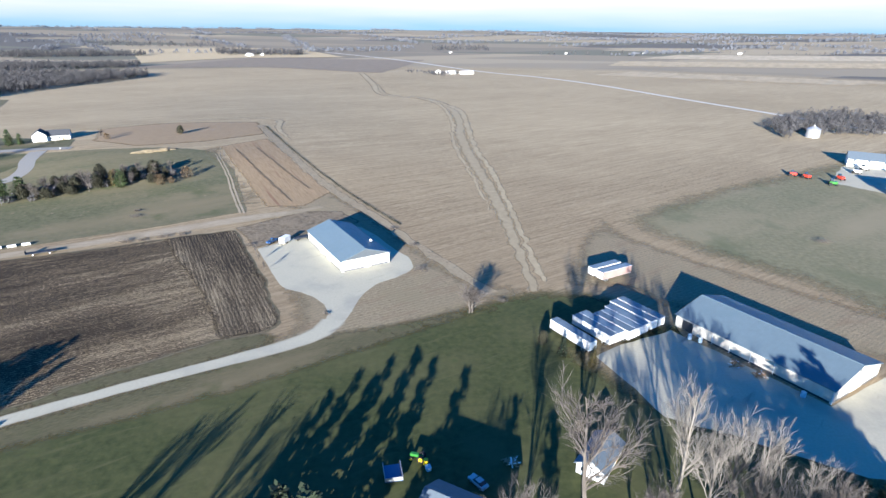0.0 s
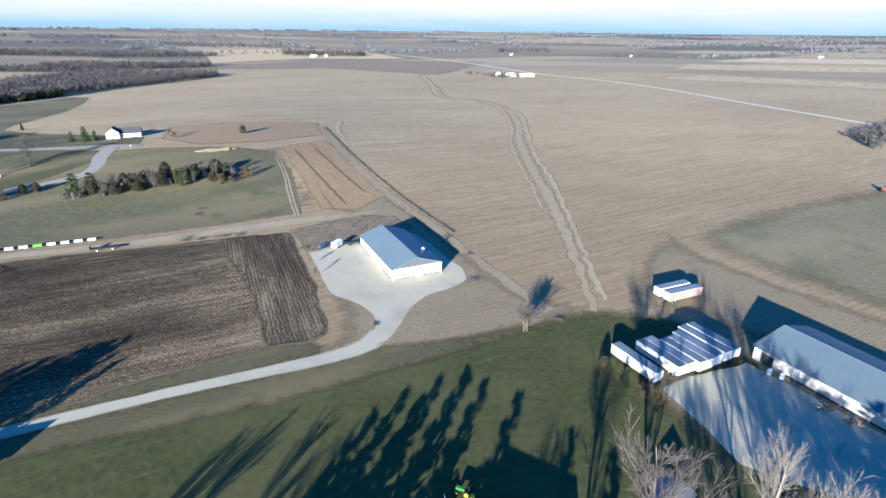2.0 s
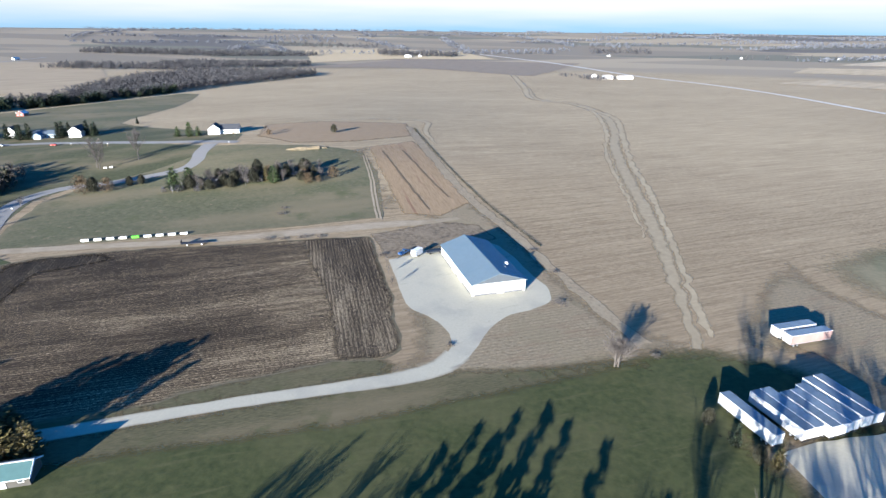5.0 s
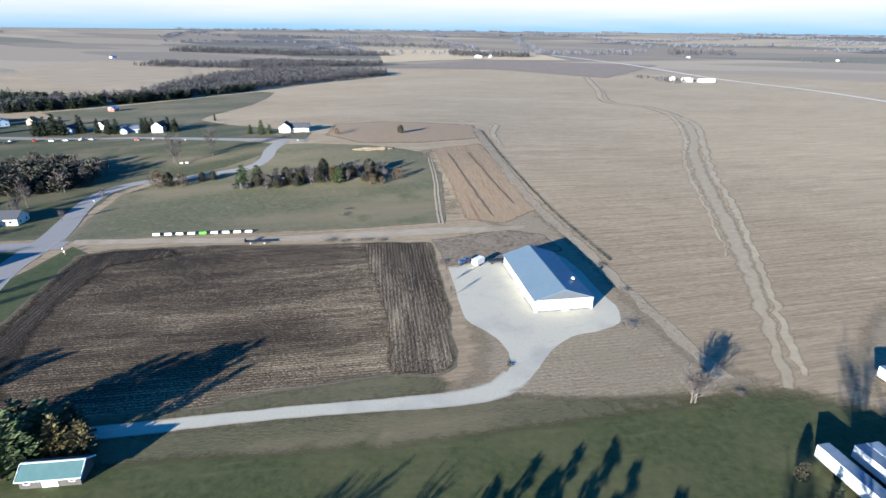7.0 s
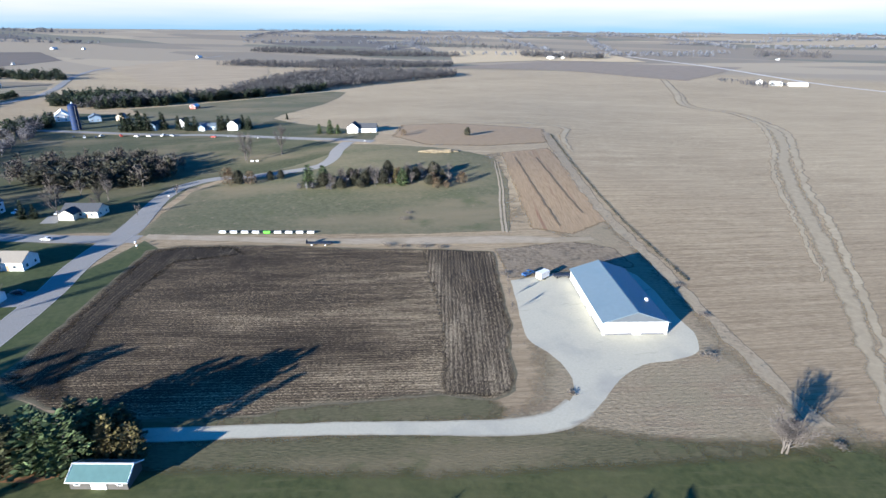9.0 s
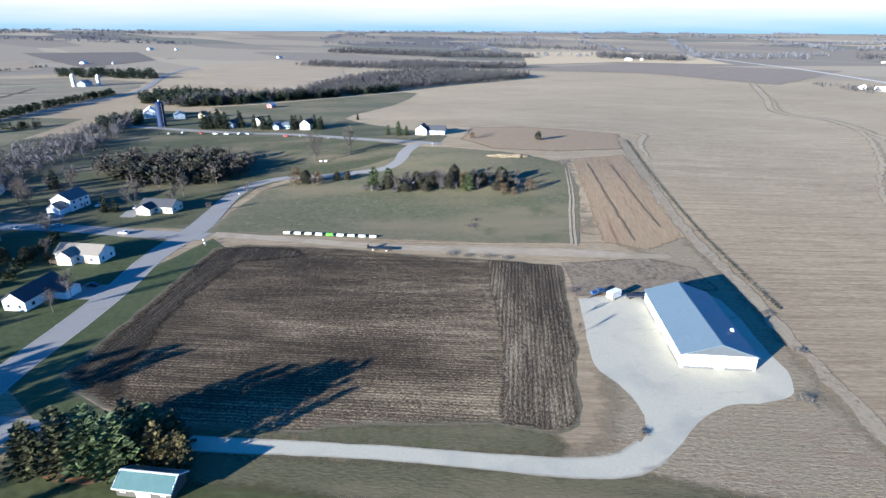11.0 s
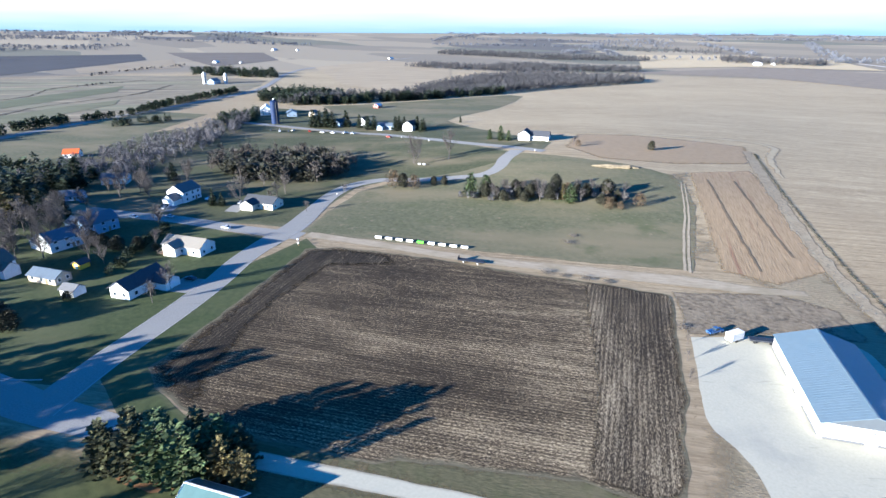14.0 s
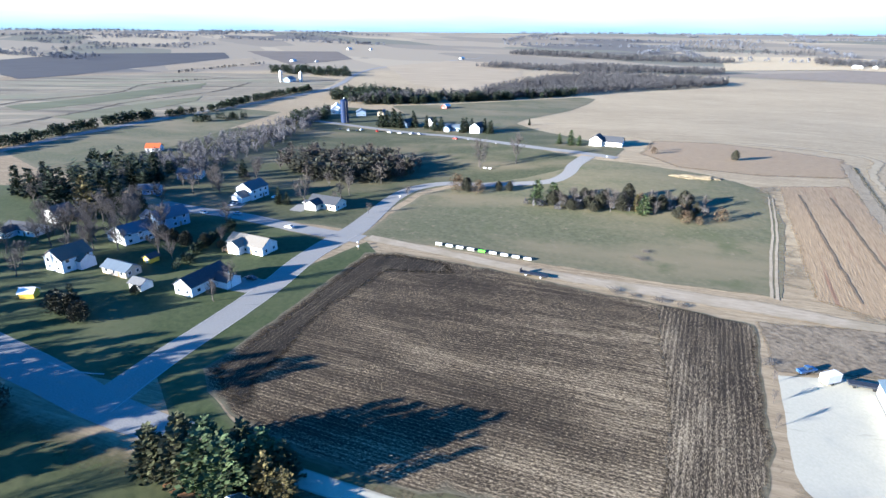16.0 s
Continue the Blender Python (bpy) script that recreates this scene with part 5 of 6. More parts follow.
def bare_soup(seed, fine=1.0, thick=1.0, hair=1.0):
    """A leafless tree 10 m high: wood and twigs."""
    rng = random.Random(seed)
    wood, twig = Soup(), Soup()
    trunk = [Vector((0, 0, -0.15))]
    lean = Vector((rng.uniform(-0.08, 0.08), rng.uniform(-0.08, 0.08), 1))
    for k in range(7):
        trunk.append(trunk[-1] + lean * 1.25 + Vector((rng.uniform(-0.12, 0.12), rng.uniform(-0.12, 0.12), 0)))
    rad = [0.20 * thick * (1 - i / 8.2) ** 0.9 for i in range(8)]
    for i in range(7):
        wood.prism(trunk[i], trunk[i + 1], rad[i], rad[i + 1], 6)

    def limb(p, d, length, r, level):
        segs = 3 if level < 2 else 2
        for s in range(segs):
            q = p + d * length / segs
            (wood if level < 2 else twig).prism(p, q, r * (1 - 0.25 * s), r * (1 - 0.25 * (s + 1)), 4 if level < 2 else 3)
            n = (3, 4, 4)[level]
            for k in range(max(1, int(n * fine))):
                nd = lean_dir(d, rng.uniform(0.3, 0.75), rng, 0.14)
                if level < 2:
                    limb(p + (q - p) * rng.random(), nd, length * rng.uniform(0.36, 0.62), r * 0.46, level + 1)
                else:
                    a = p + (q - p) * rng.random()
                    twig.blade(a, a + nd * length * rng.uniform(0.5, 1.1), 0.010 * thick * hair, rng)
            p, d = q, lean_dir(d, rng.uniform(0.05, 0.28), rng, 0.06)

    for i in range(11):
        u = 0.22 + 0.76 * i / 11
        k = min(6, int(u * 7))
        base = trunk[k] + (trunk[k + 1] - trunk[k]) * (u * 7 - k)
        limb(base, lean_dir(Vector((0, 0, 1)), rng.uniform(0.35, 0.85), rng, 0.1), (1.2 - u) * rng.uniform(4.2, 5.6), rad[k] * 0.5, 0)
    return wood, twig


def conifer_soup(seed, n, r=0.30, shape=0.85, droop=0.35, size=1.0, low=0.06):
    """An evergreen 10 m high: trunk and needle sprays in uneven whorls."""
    rng = random.Random(seed)
    wood, leaf = Soup(), Soup()
    wood.prism(Vector((0, 0, -0.15)), Vector((0, 0, 9.4)), 0.17, 0.03, 6)
    lump = [rng.uniform(0.72, 1.15) for _ in range(40)]
    for k in range(n):
        u = low + (0.99 - low) * (1 - math.sqrt(rng.random()))
        u = round(u * 17) / 17 * 0.6 + u * 0.4
        t = rng.uniform(0, 2 * math.pi)
        edge = 10 * r * (1 - u) ** shape * lump[int(u * 5) * 6 % 40 + int(t / 1.05) % 6 if int(u * 5) * 6 % 40 < 34 else 0]
        if u < 0.15:
            edge *= 0.6 + 2.6 * u
        rr = edge * rng.uniform(0.35, 1.0) ** 0.6
        p = Vector((math.cos(t) * rr, math.sin(t) * rr, 10 * u - droop * rr * 0.5))
        out = Vector((math.cos(t + rng.uniform(-0.5, 0.5)), math.sin(t + rng.uniform(-0.5, 0.5)), rng.uniform(-droop, 0.45)))
        leaf.spray(p - out * 0.3 * size, p + out * rng.uniform(0.45, 0.85) * size, 0.22 * size * rng.uniform(0.7, 1.3), rng)
    return wood, leaf


def branchy_soup(seed, levels, per, r, shape, rise, size):
    """An evergreen 10 m high whose needle sprays sit on separate boughs, in layers with gaps between."""
    rng = random.Random(seed)
    wood, leaf = Soup(), Soup()
    wood.prism(Vector((0, 0, -0.15)), Vector((0, 0, 9.5)), 0.20, 0.03, 6)
    for i in range(levels):
        u = 0.05 + 0.93 * i / (levels - 1)
        for k in range(max(3, int(per * (1.15 - 0.6 * u)))):
            t = 2 * math.pi * (k + rng.random()) / per + i * 1.7
            length = 10 * r * (1 - u) ** shape * rng.uniform(0.7, 1.15) * (0.75 if u < 0.12 else 1) + 0.25
            lift = rise * (0.4 + u) + rng.uniform(-0.12, 0.12)
            d = Vector((math.cos(t), math.sin(t), lift))
            a = Vector((0, 0, 10 * u - 0.25 * length * (1 - u) + rng.uniform(-0.2, 0.2)))
            wood.prism(a, a + d * length * 0.85, 0.045, 0.012, 3)
            for j in range(max(4, int(length * 4.5))):
                f = rng.uniform(0.08, 1.0)
                p = a + d * length * f + Vector((rng.gauss(0, 0.15), rng.gauss(0, 0.15), rng.gauss(0, 0.10))) * size
                out = (d + Vector((rng.uniform(-0.9, 0.9), rng.uniform(-0.9, 0.9), rng.uniform(-0.1, 0.7)))).normalized()
                leaf.spray(p - out * 0.3 * size, p + out * rng.uniform(0.5, 0.85) * size, 0.30 * size * rng.uniform(0.7, 1.3), rng)
    return wood, leaf


def oval_soup(seed, n, r=0.34, size=1.0):
    """A dense shrubby evergreen or bush 10 m high, with several tips."""
    rng = random.Random(seed)
    wood, leaf = Soup(), Soup()
    wood.prism(Vector((0, 0, -0.15)), Vector((0, 0, 6)), 0.2, 0.06, 6)
    tips = [(rng.uniform(-0.14, 0.14) * 10, rng.uniform(-0.14, 0.14) * 10, rng.uniform(0.7, 1.0)) for _ in range(5)]
    for k in range(n):
        cx, cy, top = tips[k % 5]
        u = rng.random() ** 0.8
        t = rng.uniform(0, 2 * math.pi)
        edge = 10 * r * 0.75 * math.sin(math.pi * min(1, 0.16 + 0.84 * u)) ** 0.7 * rng.uniform(0.6, 1.05)
        p = Vector((cx + math.cos(t) * edge, cy + math.sin(t) * edge, 0.3 + 9.3 * u * top))
        out = Vector((math.cos(t) * 0.6, math.sin(t) * 0.6, rng.uniform(0.2, 1.0)))
        leaf.spray(p - out * 0.3 * size, p + out * 0.55 * size, 0.24 * size, rng)
    return wood, leaf


TREES = {}


def kind_of_tree(key, soups, wood_mat, leaf_mat):
    TREES[key] = [(w.mesh("trunk", M[wood_mat]), l.mesh("crown", M[leaf_mat])) for w, l in soups]


kind_of_tree("bare", [bare_soup(s, 0.8) for s in (1, 2, 3, 4)], "bark", "twig")
kind_of_tree("thin", [bare_soup(s, 0.7, 1.0, 2.4) for s in (6, 7, 8, 9)], "bark", "twig")
kind_of_tree("pale", [bare_soup(s, 0.8, 1.05) for s in (11, 12, 13)], "bark_pale", "twig_pale")
kind_of_tree("spruce", [branchy_soup(s, 20, 8, 0.27, 0.85, 0.02, 1.15) for s in (21, 22, 23)], "bark", "spruce")
kind_of_tree("pine", [branchy_soup(s, 19, 9, 0.36, 0.62, 0.18, 1.0) for s in (31, 32, 33)], "bark", "pine")
kind_of_tree("fir", [branchy_soup(s, 22, 9, 0.32, 0.72, 0.10, 1.0) for s in (24, 25, 26)], "bark", "olive")
kind_of_tree("cedar", [oval_soup(s, 1500, 0.42, 1.15) for s in (41, 42, 43)], "bark", "cedar")
kind_of_tree("arbor", [branchy_soup(s, 20, 8, 0.30, 0.72, 0.35, 0.85) for s in (51, 52)], "bark", "arbor")
kind_of_tree("russet", [oval_soup(s, 700, 0.5, 1.1) for s in (61, 62)], "bark", "russet")
TREE_RNG = random.Random(5)
WORDS = {"bare": ("bare_tree", "leafless grey deciduous tree"), "pale": ("bare_tree", "leafless pale-barked deciduous tree"), "spruce": ("spruce_tree", "dark green spruce tree"), "pine": ("pine_tree", "bushy green pine tree"),
         "fir": ("spruce_tree", "olive-green spruce tree"), "cedar": ("cedar_tree", "dark brownish winter cedar tree"), "arbor": ("cedar_tree", "bronze-yellow evergreen tree"), "russet": ("bush", "russet brown leafless bush")}


def tree(key, x, y, h, where, wide=1.0):
    name, words = WORDS[key]
    if key == "bare" and math.hypot(x, y) > 200:
        key = "thin"
    wood, leaf = TREES[key][TREE_RNG.randrange(len(TREES[key]))]
    t = thing(name, pose(x, y, lie(x, y) + 0.05, 0, 0, TREE_RNG.uniform(0, 360)), words + " " + where, "bush" if key == "russet" else "tree", "trees " + where)
    t.scale = (h / 10 * wide, h / 10 * wide, h / 10)
    for nm, me in (("trunk", wood), ("crown", leaf)):
        o = new(nm, me)
        o.parent = t
    return t


# by the green-roofed garage
for x, y, h, k in ((-136, 70, 11.0, "fir"), (-131, 74, 11.5, "fir"), (-126, 78, 12.5, "pine"), (-121.5, 81, 12.5, "pine"), (-127, 86, 10.5, "fir"), (-133, 80, 10.0, "pine"), (-138, 76, 10, "fir"), (-116.5, 86.5, 9.4, "arbor"), (-111.5, 88.5, 8.6, "arbor"), (-122, 88, 10.5, "pine"), (-118, 91, 9, "fir")):
    tree(k, x, y, h, "beside the green-roofed garage", 1.3)
# round the shaded house below the flight
for x, y, h, k in ((-35, 67, 12.3, "spruce"), (-27.5, 72, 12.6, "spruce"), (-22, 69.5, 14.2, "spruce"), (-32, 60, 13.5, "spruce"), (-18, 62, 14.5, "spruce"), (-40, 62, 11.5, "spruce"), (-10, 55, 15.0, "spruce"), (4, 52, 13.0, "spruce"), (12, 46, 13.5, "spruce")):
    tree(k, x, y, h, "on the shaded lawn", 1.1)
for x, y, h, k in ((-62, 52, 14, "bare"), (-52, 48, 15, "bare"), (-44, 54, 13, "bare"), (-70, 44, 14, "bare"), (2, 58, 13, "bare")):
    tree(k, x, y, h, "on the shaded lawn")
for x, y, h, k, w in ((27, 79, 29, "bare", 0.86), (45, 80.5, 29, "pale", 0.62), (47.5, 75, 23.5, "pale", 0.6), (52.5, 77, 25, "pale", 0.62), (57, 75.5, 24, "pale", 0.66), (61, 70, 22.5, "pale", 0.7), (63.5, 64.5, 22, "bare", 0.7), (13, 66, 20, "bare", 0.9),
                      (51, 68, 19, "bare", 0.7), (38, 70, 16, "bare", 0.8), (69, 72, 15, "pale", 0.7), (33, 66, 17, "bare", 0.8), (56, 64, 19, "bare", 0.7), (48, 56, 21, "bare", 1.2), (57, 50, 22, "bare", 1.2), (66, 50, 22, "bare", 1.2), (73, 44, 22, "bare", 1.2), (64, 40, 21, "bare", 1.2)):
    tree(k, x, y, h, "at the edge of the shed yard", w)
for x, y, h, k in ((77, 77, 9.5, "arbor"), (81, 77, 8.5, "arbor"), (73, 76, 8.0, "spruce"), (81, 60, 20.5, "spruce"), (70, 46, 22, "spruce"), (78, 40, 22, "spruce"), (62, 48, 20, "spruce"), (76, 50, 21, "spruce"), (75, 64, 13, "spruce"), (55, 44, 15, "spruce"), (66, 58, 15, "spruce"), (73, 56, 15, "spruce"), (58, 56, 12, "spruce"), (66, 66, 12, "spruce"), (60, 63, 13, "spruce"), (50, 60, 13, "spruce"), (72, 70, 10, "spruce"), (47, 52, 15, "bare"), (38, 55, 16, "bare")):
    tree(k, x, y, h, "at the edge of the shed yard")
for x, y, h, k in ((34, 133, 5.5, "spruce"), (41, 128, 6.0, "arbor"), (38, 129, 4.5, "cedar"), (29, 139, 5.0, "cedar")):
    tree(k, x, y, h, "beside the lone storage trailer", 0.8)
for x, y, h in ((8.7, 157.8, 8.4), (9.6, 158.2, 8.8), (9.0, 158.9, 9.2)):
    tree("bare", x, y, h, "at the corner of the stubble field", 1.5)
tree("cedar", -201, 423, 7.2, "alone on the low hill")
tree("spruce", -409, 445, 6.0, "alone in the upper field")
# tree line in the meadow
for x, y, h, k in ((-221, 266, 12.5, "pine"), (-214, 270, 8.5, "cedar"), (-206, 277, 10.5, "bare"), (-200, 279, 7, "cedar"), (-196, 283, 8.8, "cedar"), (-192, 287, 11.5, "bare"), (-186, 288, 9, "cedar"), (-193, 303, 9.4, "cedar"), (-181, 293, 8.2, "arbor"), (-178, 299, 7, "cedar"), (-174, 303, 8.4, "cedar"),
                   (-168, 315, 9.5, "cedar"), (-157, 297, 6.5, "russet"), (-152, 300, 4.6, "russet"), (-148, 311, 7.0, "russet"), (-170, 313, 6.2, "cedar"), (-211, 281, 8, "bare"), (-203, 286, 7.5, "cedar"), (-189, 296, 9, "cedar"), (-176, 311, 8, "bare"), (-160, 318, 8, "bare"), (-155, 308, 7, "bare"), (-218, 276, 8, "cedar"), (-184, 300, 7, "russet"), (-164, 306, 5.5, "russet"), (-210, 273, 7, "cedar"), (-202, 282, 8, "bare"), (-198, 290, 8, "cedar"), (-188, 292, 8, "bare"), (-180, 304, 7, "cedar"), (-172, 309, 7, "bare"), (-166, 312, 7, "cedar"), (-216, 272, 7, "bare"), (-207, 286, 8, "cedar"), (-195, 295, 7, "bare"), (-161, 312, 6, "cedar"), (-158, 303, 5, "cedar")):
    tree(k, x, y, h, "in the meadow tree line", 1.05)
for x, y, h, k in ((-266, 249, 10.5, "russet"), (-262, 252, 9, "cedar"), (-255, 255, 8.2, "russet"), (-251, 266, 6, "cedar"), (-246, 270, 6, "cedar"), (-285, 311, 20, "bare"), (-298, 291, 20, "bare"), (-293, 288, 13, "bare"), (-276, 222, 6, "bare"), (-307, 375, 7.6, "pine"), (-297, 376, 10.5, "pine"), (-291, 378, 7.5, "pine"), (-246, 396, 6.5, "bare"), (-240, 393, 5, "russet")):
    tree(k, x, y, h, "along the upper street")
# tall trees to the south-west, which shade the street corner
for x, y, h, k in ((-187, -5, 15, "spruce"), (-200, 0, 15, "spruce"), (-215, 5, 14, "spruce"), (-175, 3, 15, "spruce"), (-165, 10, 14, "spruce"), (-195, -12, 16, "spruce"), (-180, -12, 15, "bare"), (-183, 14, 12, "bare"), (-160, 16, 12, "spruce"), (-230, -12, 14, "spruce"), (-246, -6, 13, "bare"), (-263, -10, 14, "spruce"), (-281, 0, 13, "bare"), (-300, 6, 13, "spruce"), (-222, -2, 13, "bare"), (-179, 43, 8, "russet"), (-150, 12, 12, "bare"), (-140, 6, 13, "spruce"), (-212, 12, 13, "spruce"), (-205, 17, 14, "spruce"), (-198, 20, 15, "pine"), (-191, 22, 14, "spruce"), (-185, 26, 15, "spruce"), (-178, 29, 16, "spruce"), (-172, 33, 15, "pine"), (-190, 12, 16, "pine"), (-235, 2, 15, "spruce"), (-250, 8, 15, "spruce"), (-268, 4, 16, "bare"), (-256, -14, 16, "spruce"), (-288, 14, 15, "spruce"), (-310, 20, 16, "bare"), (-275, -20, 16, "spruce"), (-296, -14, 16, "spruce"), (-320, 0, 17, "spruce"), (-240, -22, 15, "spruce")):
    tree(k, x, y, h + (2 if h > 10 else 0), "south-west of the street corner", 1.2)
# hill street spruces
for x, y, h in ((-488, 329, 16), (-484, 333, 15), (-478, 337, 17), (-472, 340, 15), (-483, 362, 13), (-466, 352, 13.5), (-453, 357, 12), (-446, 360, 11), (-438, 356, 12), (-432, 358, 12.5), (-416, 374, 12), (-411, 366, 12.5), (-399, 381, 12), (-394, 384, 10.5), (-390, 378, 10), (-422, 385, 10), (-496, 350, 12)):
    tree("spruce", x, y, h, "round the hill street houses", 1.15)
# village trees
for x, y, h, k in ((-390, 57, 16, "spruce"), (-359, 65, 22, "spruce"), (-350, 79, 21, "spruce"), (-333, 77, 20, "arbor"), (-341, 92, 15, "spruce"), (-401, 51, 16, "spruce"), (-386, 104, 16, "spruce"), (-391, 118, 17, "spruce"), (-365, 78, 17, "spruce"), (-372, 70, 18, "spruce"), (-346, 88, 14, "arbor"), (-410, 64, 15, "spruce"),
                   (-232, 63, 7.5, "spruce"), (-237, 58, 5.5, "cedar"), (-229, 81, 3.6, "cedar"), (-304, 160, 9, "spruce"), (-300, 163, 7, "spruce"), (-268, 106, 7.0, "cedar"), (-262, 112, 6.5, "cedar"), (-274, 103, 7.2, "cedar"), (-280, 100, 7.4, "cedar"), (-256, 117, 4, "cedar")):
    tree(k, x, y, h, "between the village houses", 1.15)
for x, y, h in ((-215, 109, 10), (-208, 101, 8.5), (-285, 183, 8), (-289, 102, 15), (-295, 76, 17), (-304, 83, 16), (-259, 118, 9), (-312, 72, 15), (-310, 94, 14), (-322, 82, 16), (-298, 60, 15), (-284, 74, 13), (-335, 110, 13), (-348, 128, 13), (-340, 140, 11), (-300, 45, 14), (-282, 50, 10), (-270, 48, 11), (-315, 62, 13), (-355, 140, 12), (-262, 190, 6), (-330, 60, 14), (-306, 66, 14), (-292, 190, 10), (-298, 198, 12)):
    tree("bare", x, y, h, "between the village houses", 1.05)


for x, y in ((-66.8, 188.5), (-71.5, 197.5), (-75.5, 206)):
    tree("bare", x, y, 4.2, "at the edge of the barn yard", 0.8)


for x, y, h in ((-277.7, 66.6, 11), (-283, 72, 12), (-287, 82.7, 12), (-288.7, 97, 11), (-315, 76, 14), (-308, 67, 13), (-315, 94, 14), (-318, 86, 13), (-343, 141, 10), (-346, 158, 9), (-320, 196, 9), (-296, 88, 13), (-302, 92, 14), (-278, 82, 10), (-326, 96, 14), (-334, 98, 14)):
    tree("bare", x, y, h, "between the village houses", 1.35)
for x, y, h in ((-224, 61, 8.5), (-218, 64, 7.5), (-229, 58, 8)):
    tree("cedar", x, y, h, "in a shaded back garden", 1.2)


g = random.Random(12)
for k in range(46):
    x, y = g.uniform(-395, -255), g.uniform(20, 175)
    if abs((y - 154) - (x + 260) * 0.49) > 12 and all(abs(x - hx) + abs(y - hy) > 17 for hx, hy in ((-247, 127), (-222, 101), (-325, 153), (-284, 178), (-300, 106), (-288, 90), (-270, 65), (-252, 80), (-338, 66), (-325, 52), (-388, 136), (-364, 109), (-352, 78))):
        tree("bare" if k % 4 else "spruce", x, y, g.uniform(8, 16), "between the village houses", 1.1)


# ---- woods, as uncountable stuff ----
def small_bare(seed):
    rng = random.Random(seed)
    s = Soup()
    s.prism(Vector((0, 0, -0.3)), Vector((0, 0, 7.5)), 0.16, 0.05, 3)
    for k in range(30):
        u = rng.uniform(0.10, 0.98)
        t = rng.uniform(0, 2 * math.pi)
        p = Vector((0, 0, 10 * u * 0.75))
        ln = rng.uniform(1.6, 3.6) * (1.25 - u * 0.55)
        q = p + Vector((math.cos(t), math.sin(t), rng.uniform(0.4, 1.3))).normalized() * ln
        s.blade(p, q, 0.13, rng)
        for j in range(2):
            a = p + (q - p) * rng.uniform(0.4, 0.95)
            s.blade(a, a + Vector((rng.uniform(-1, 1), rng.uniform(-1, 1), rng.uniform(-0.1, 1.2))).normalized() * rng.uniform(0.9, 2.0), 0.19, rng)
    return s


def small_conifer(seed, n=150):
    return conifer_soup(seed, n, 0.25, 0.8, 0.3, 2.4)[1]


def small_oval(seed, n=110):
    return oval_soup(seed, n, 0.42, 2.6)[1]


STOCK = {"bare": [small_bare(s) for s in (1, 2, 3)], "spruce": [small_conifer(s) for s in (4, 5)], "cedar": [small_oval(s) for s in (6, 7)]}
STOCK["far"] = [oval_soup(s, 30, 0.5, 4.2)[1] for s in (8, 9)]
STOCK = {k: [(np.array([tuple(p) for p in s.v]), s.f) for s in v] for k, v in STOCK.items()}


def inside(p, ring):
    hit = False
    for (ax, ay), (bx, by) in zip(ring, ring[1:] + ring[:1]):
        if (ay > p[1]) != (by > p[1]) and p[0] < (bx - ax) * (p[1] - ay) / (by - ay) + ax:
            hit = not hit
    return hit


def wood(name, spots, kinds, tall, material, label, seed):
    """Many small trees of mixed kinds joined into one mesh of kind stuff."""
    rng = random.Random(seed)
    vs, fs, base = [], [], 0
    for x, y in spots:
        v, f = rng.choice(STOCK[rng.choice(kinds)])
        h = rng.uniform(0.65, 1.15) * tall / 10
        w = h * rng.uniform(0.9, 1.4)
        t = rng.uniform(0, 6.28)
        c, s = math.cos(t), math.sin(t)
        q = np.stack([x + w * (c * v[:, 0] - s * v[:, 1]), y + w * (s * v[:, 0] + c * v[:, 1]), lie(x, y) + h * v[:, 2]], 1)
        vs.append(q)
        fs += [tuple(i + base for i in g) for g in f]
        base += len(v)
    me = bpy.data.meshes.new(name)
    me.from_pydata(np.concatenate(vs).tolist(), [], fs)
    me.materials.append(material)
    return tagged(new(name, me), label, "woodland", "", "stuff")


def scatter(ring, gap, seed):
    rng = random.Random(seed)
    xs, ys = [p[0] for p in ring], [p[1] for p in ring]
    n = int((max(xs) - min(xs)) * (max(ys) - min(ys)) / gap ** 2)
    return [p for p in ((rng.uniform(min(xs), max(xs)), rng.uniform(min(ys), max(ys))) for _ in range(n)) if inside(p, ring)]


def along(line, gap, width, seed):
    rng = random.Random(seed)
    return [(p.x + rng.uniform(-width, width), p.y + rng.uniform(-width, width)) for p in smooth_line(line, gap) if rng.random() < 0.8]


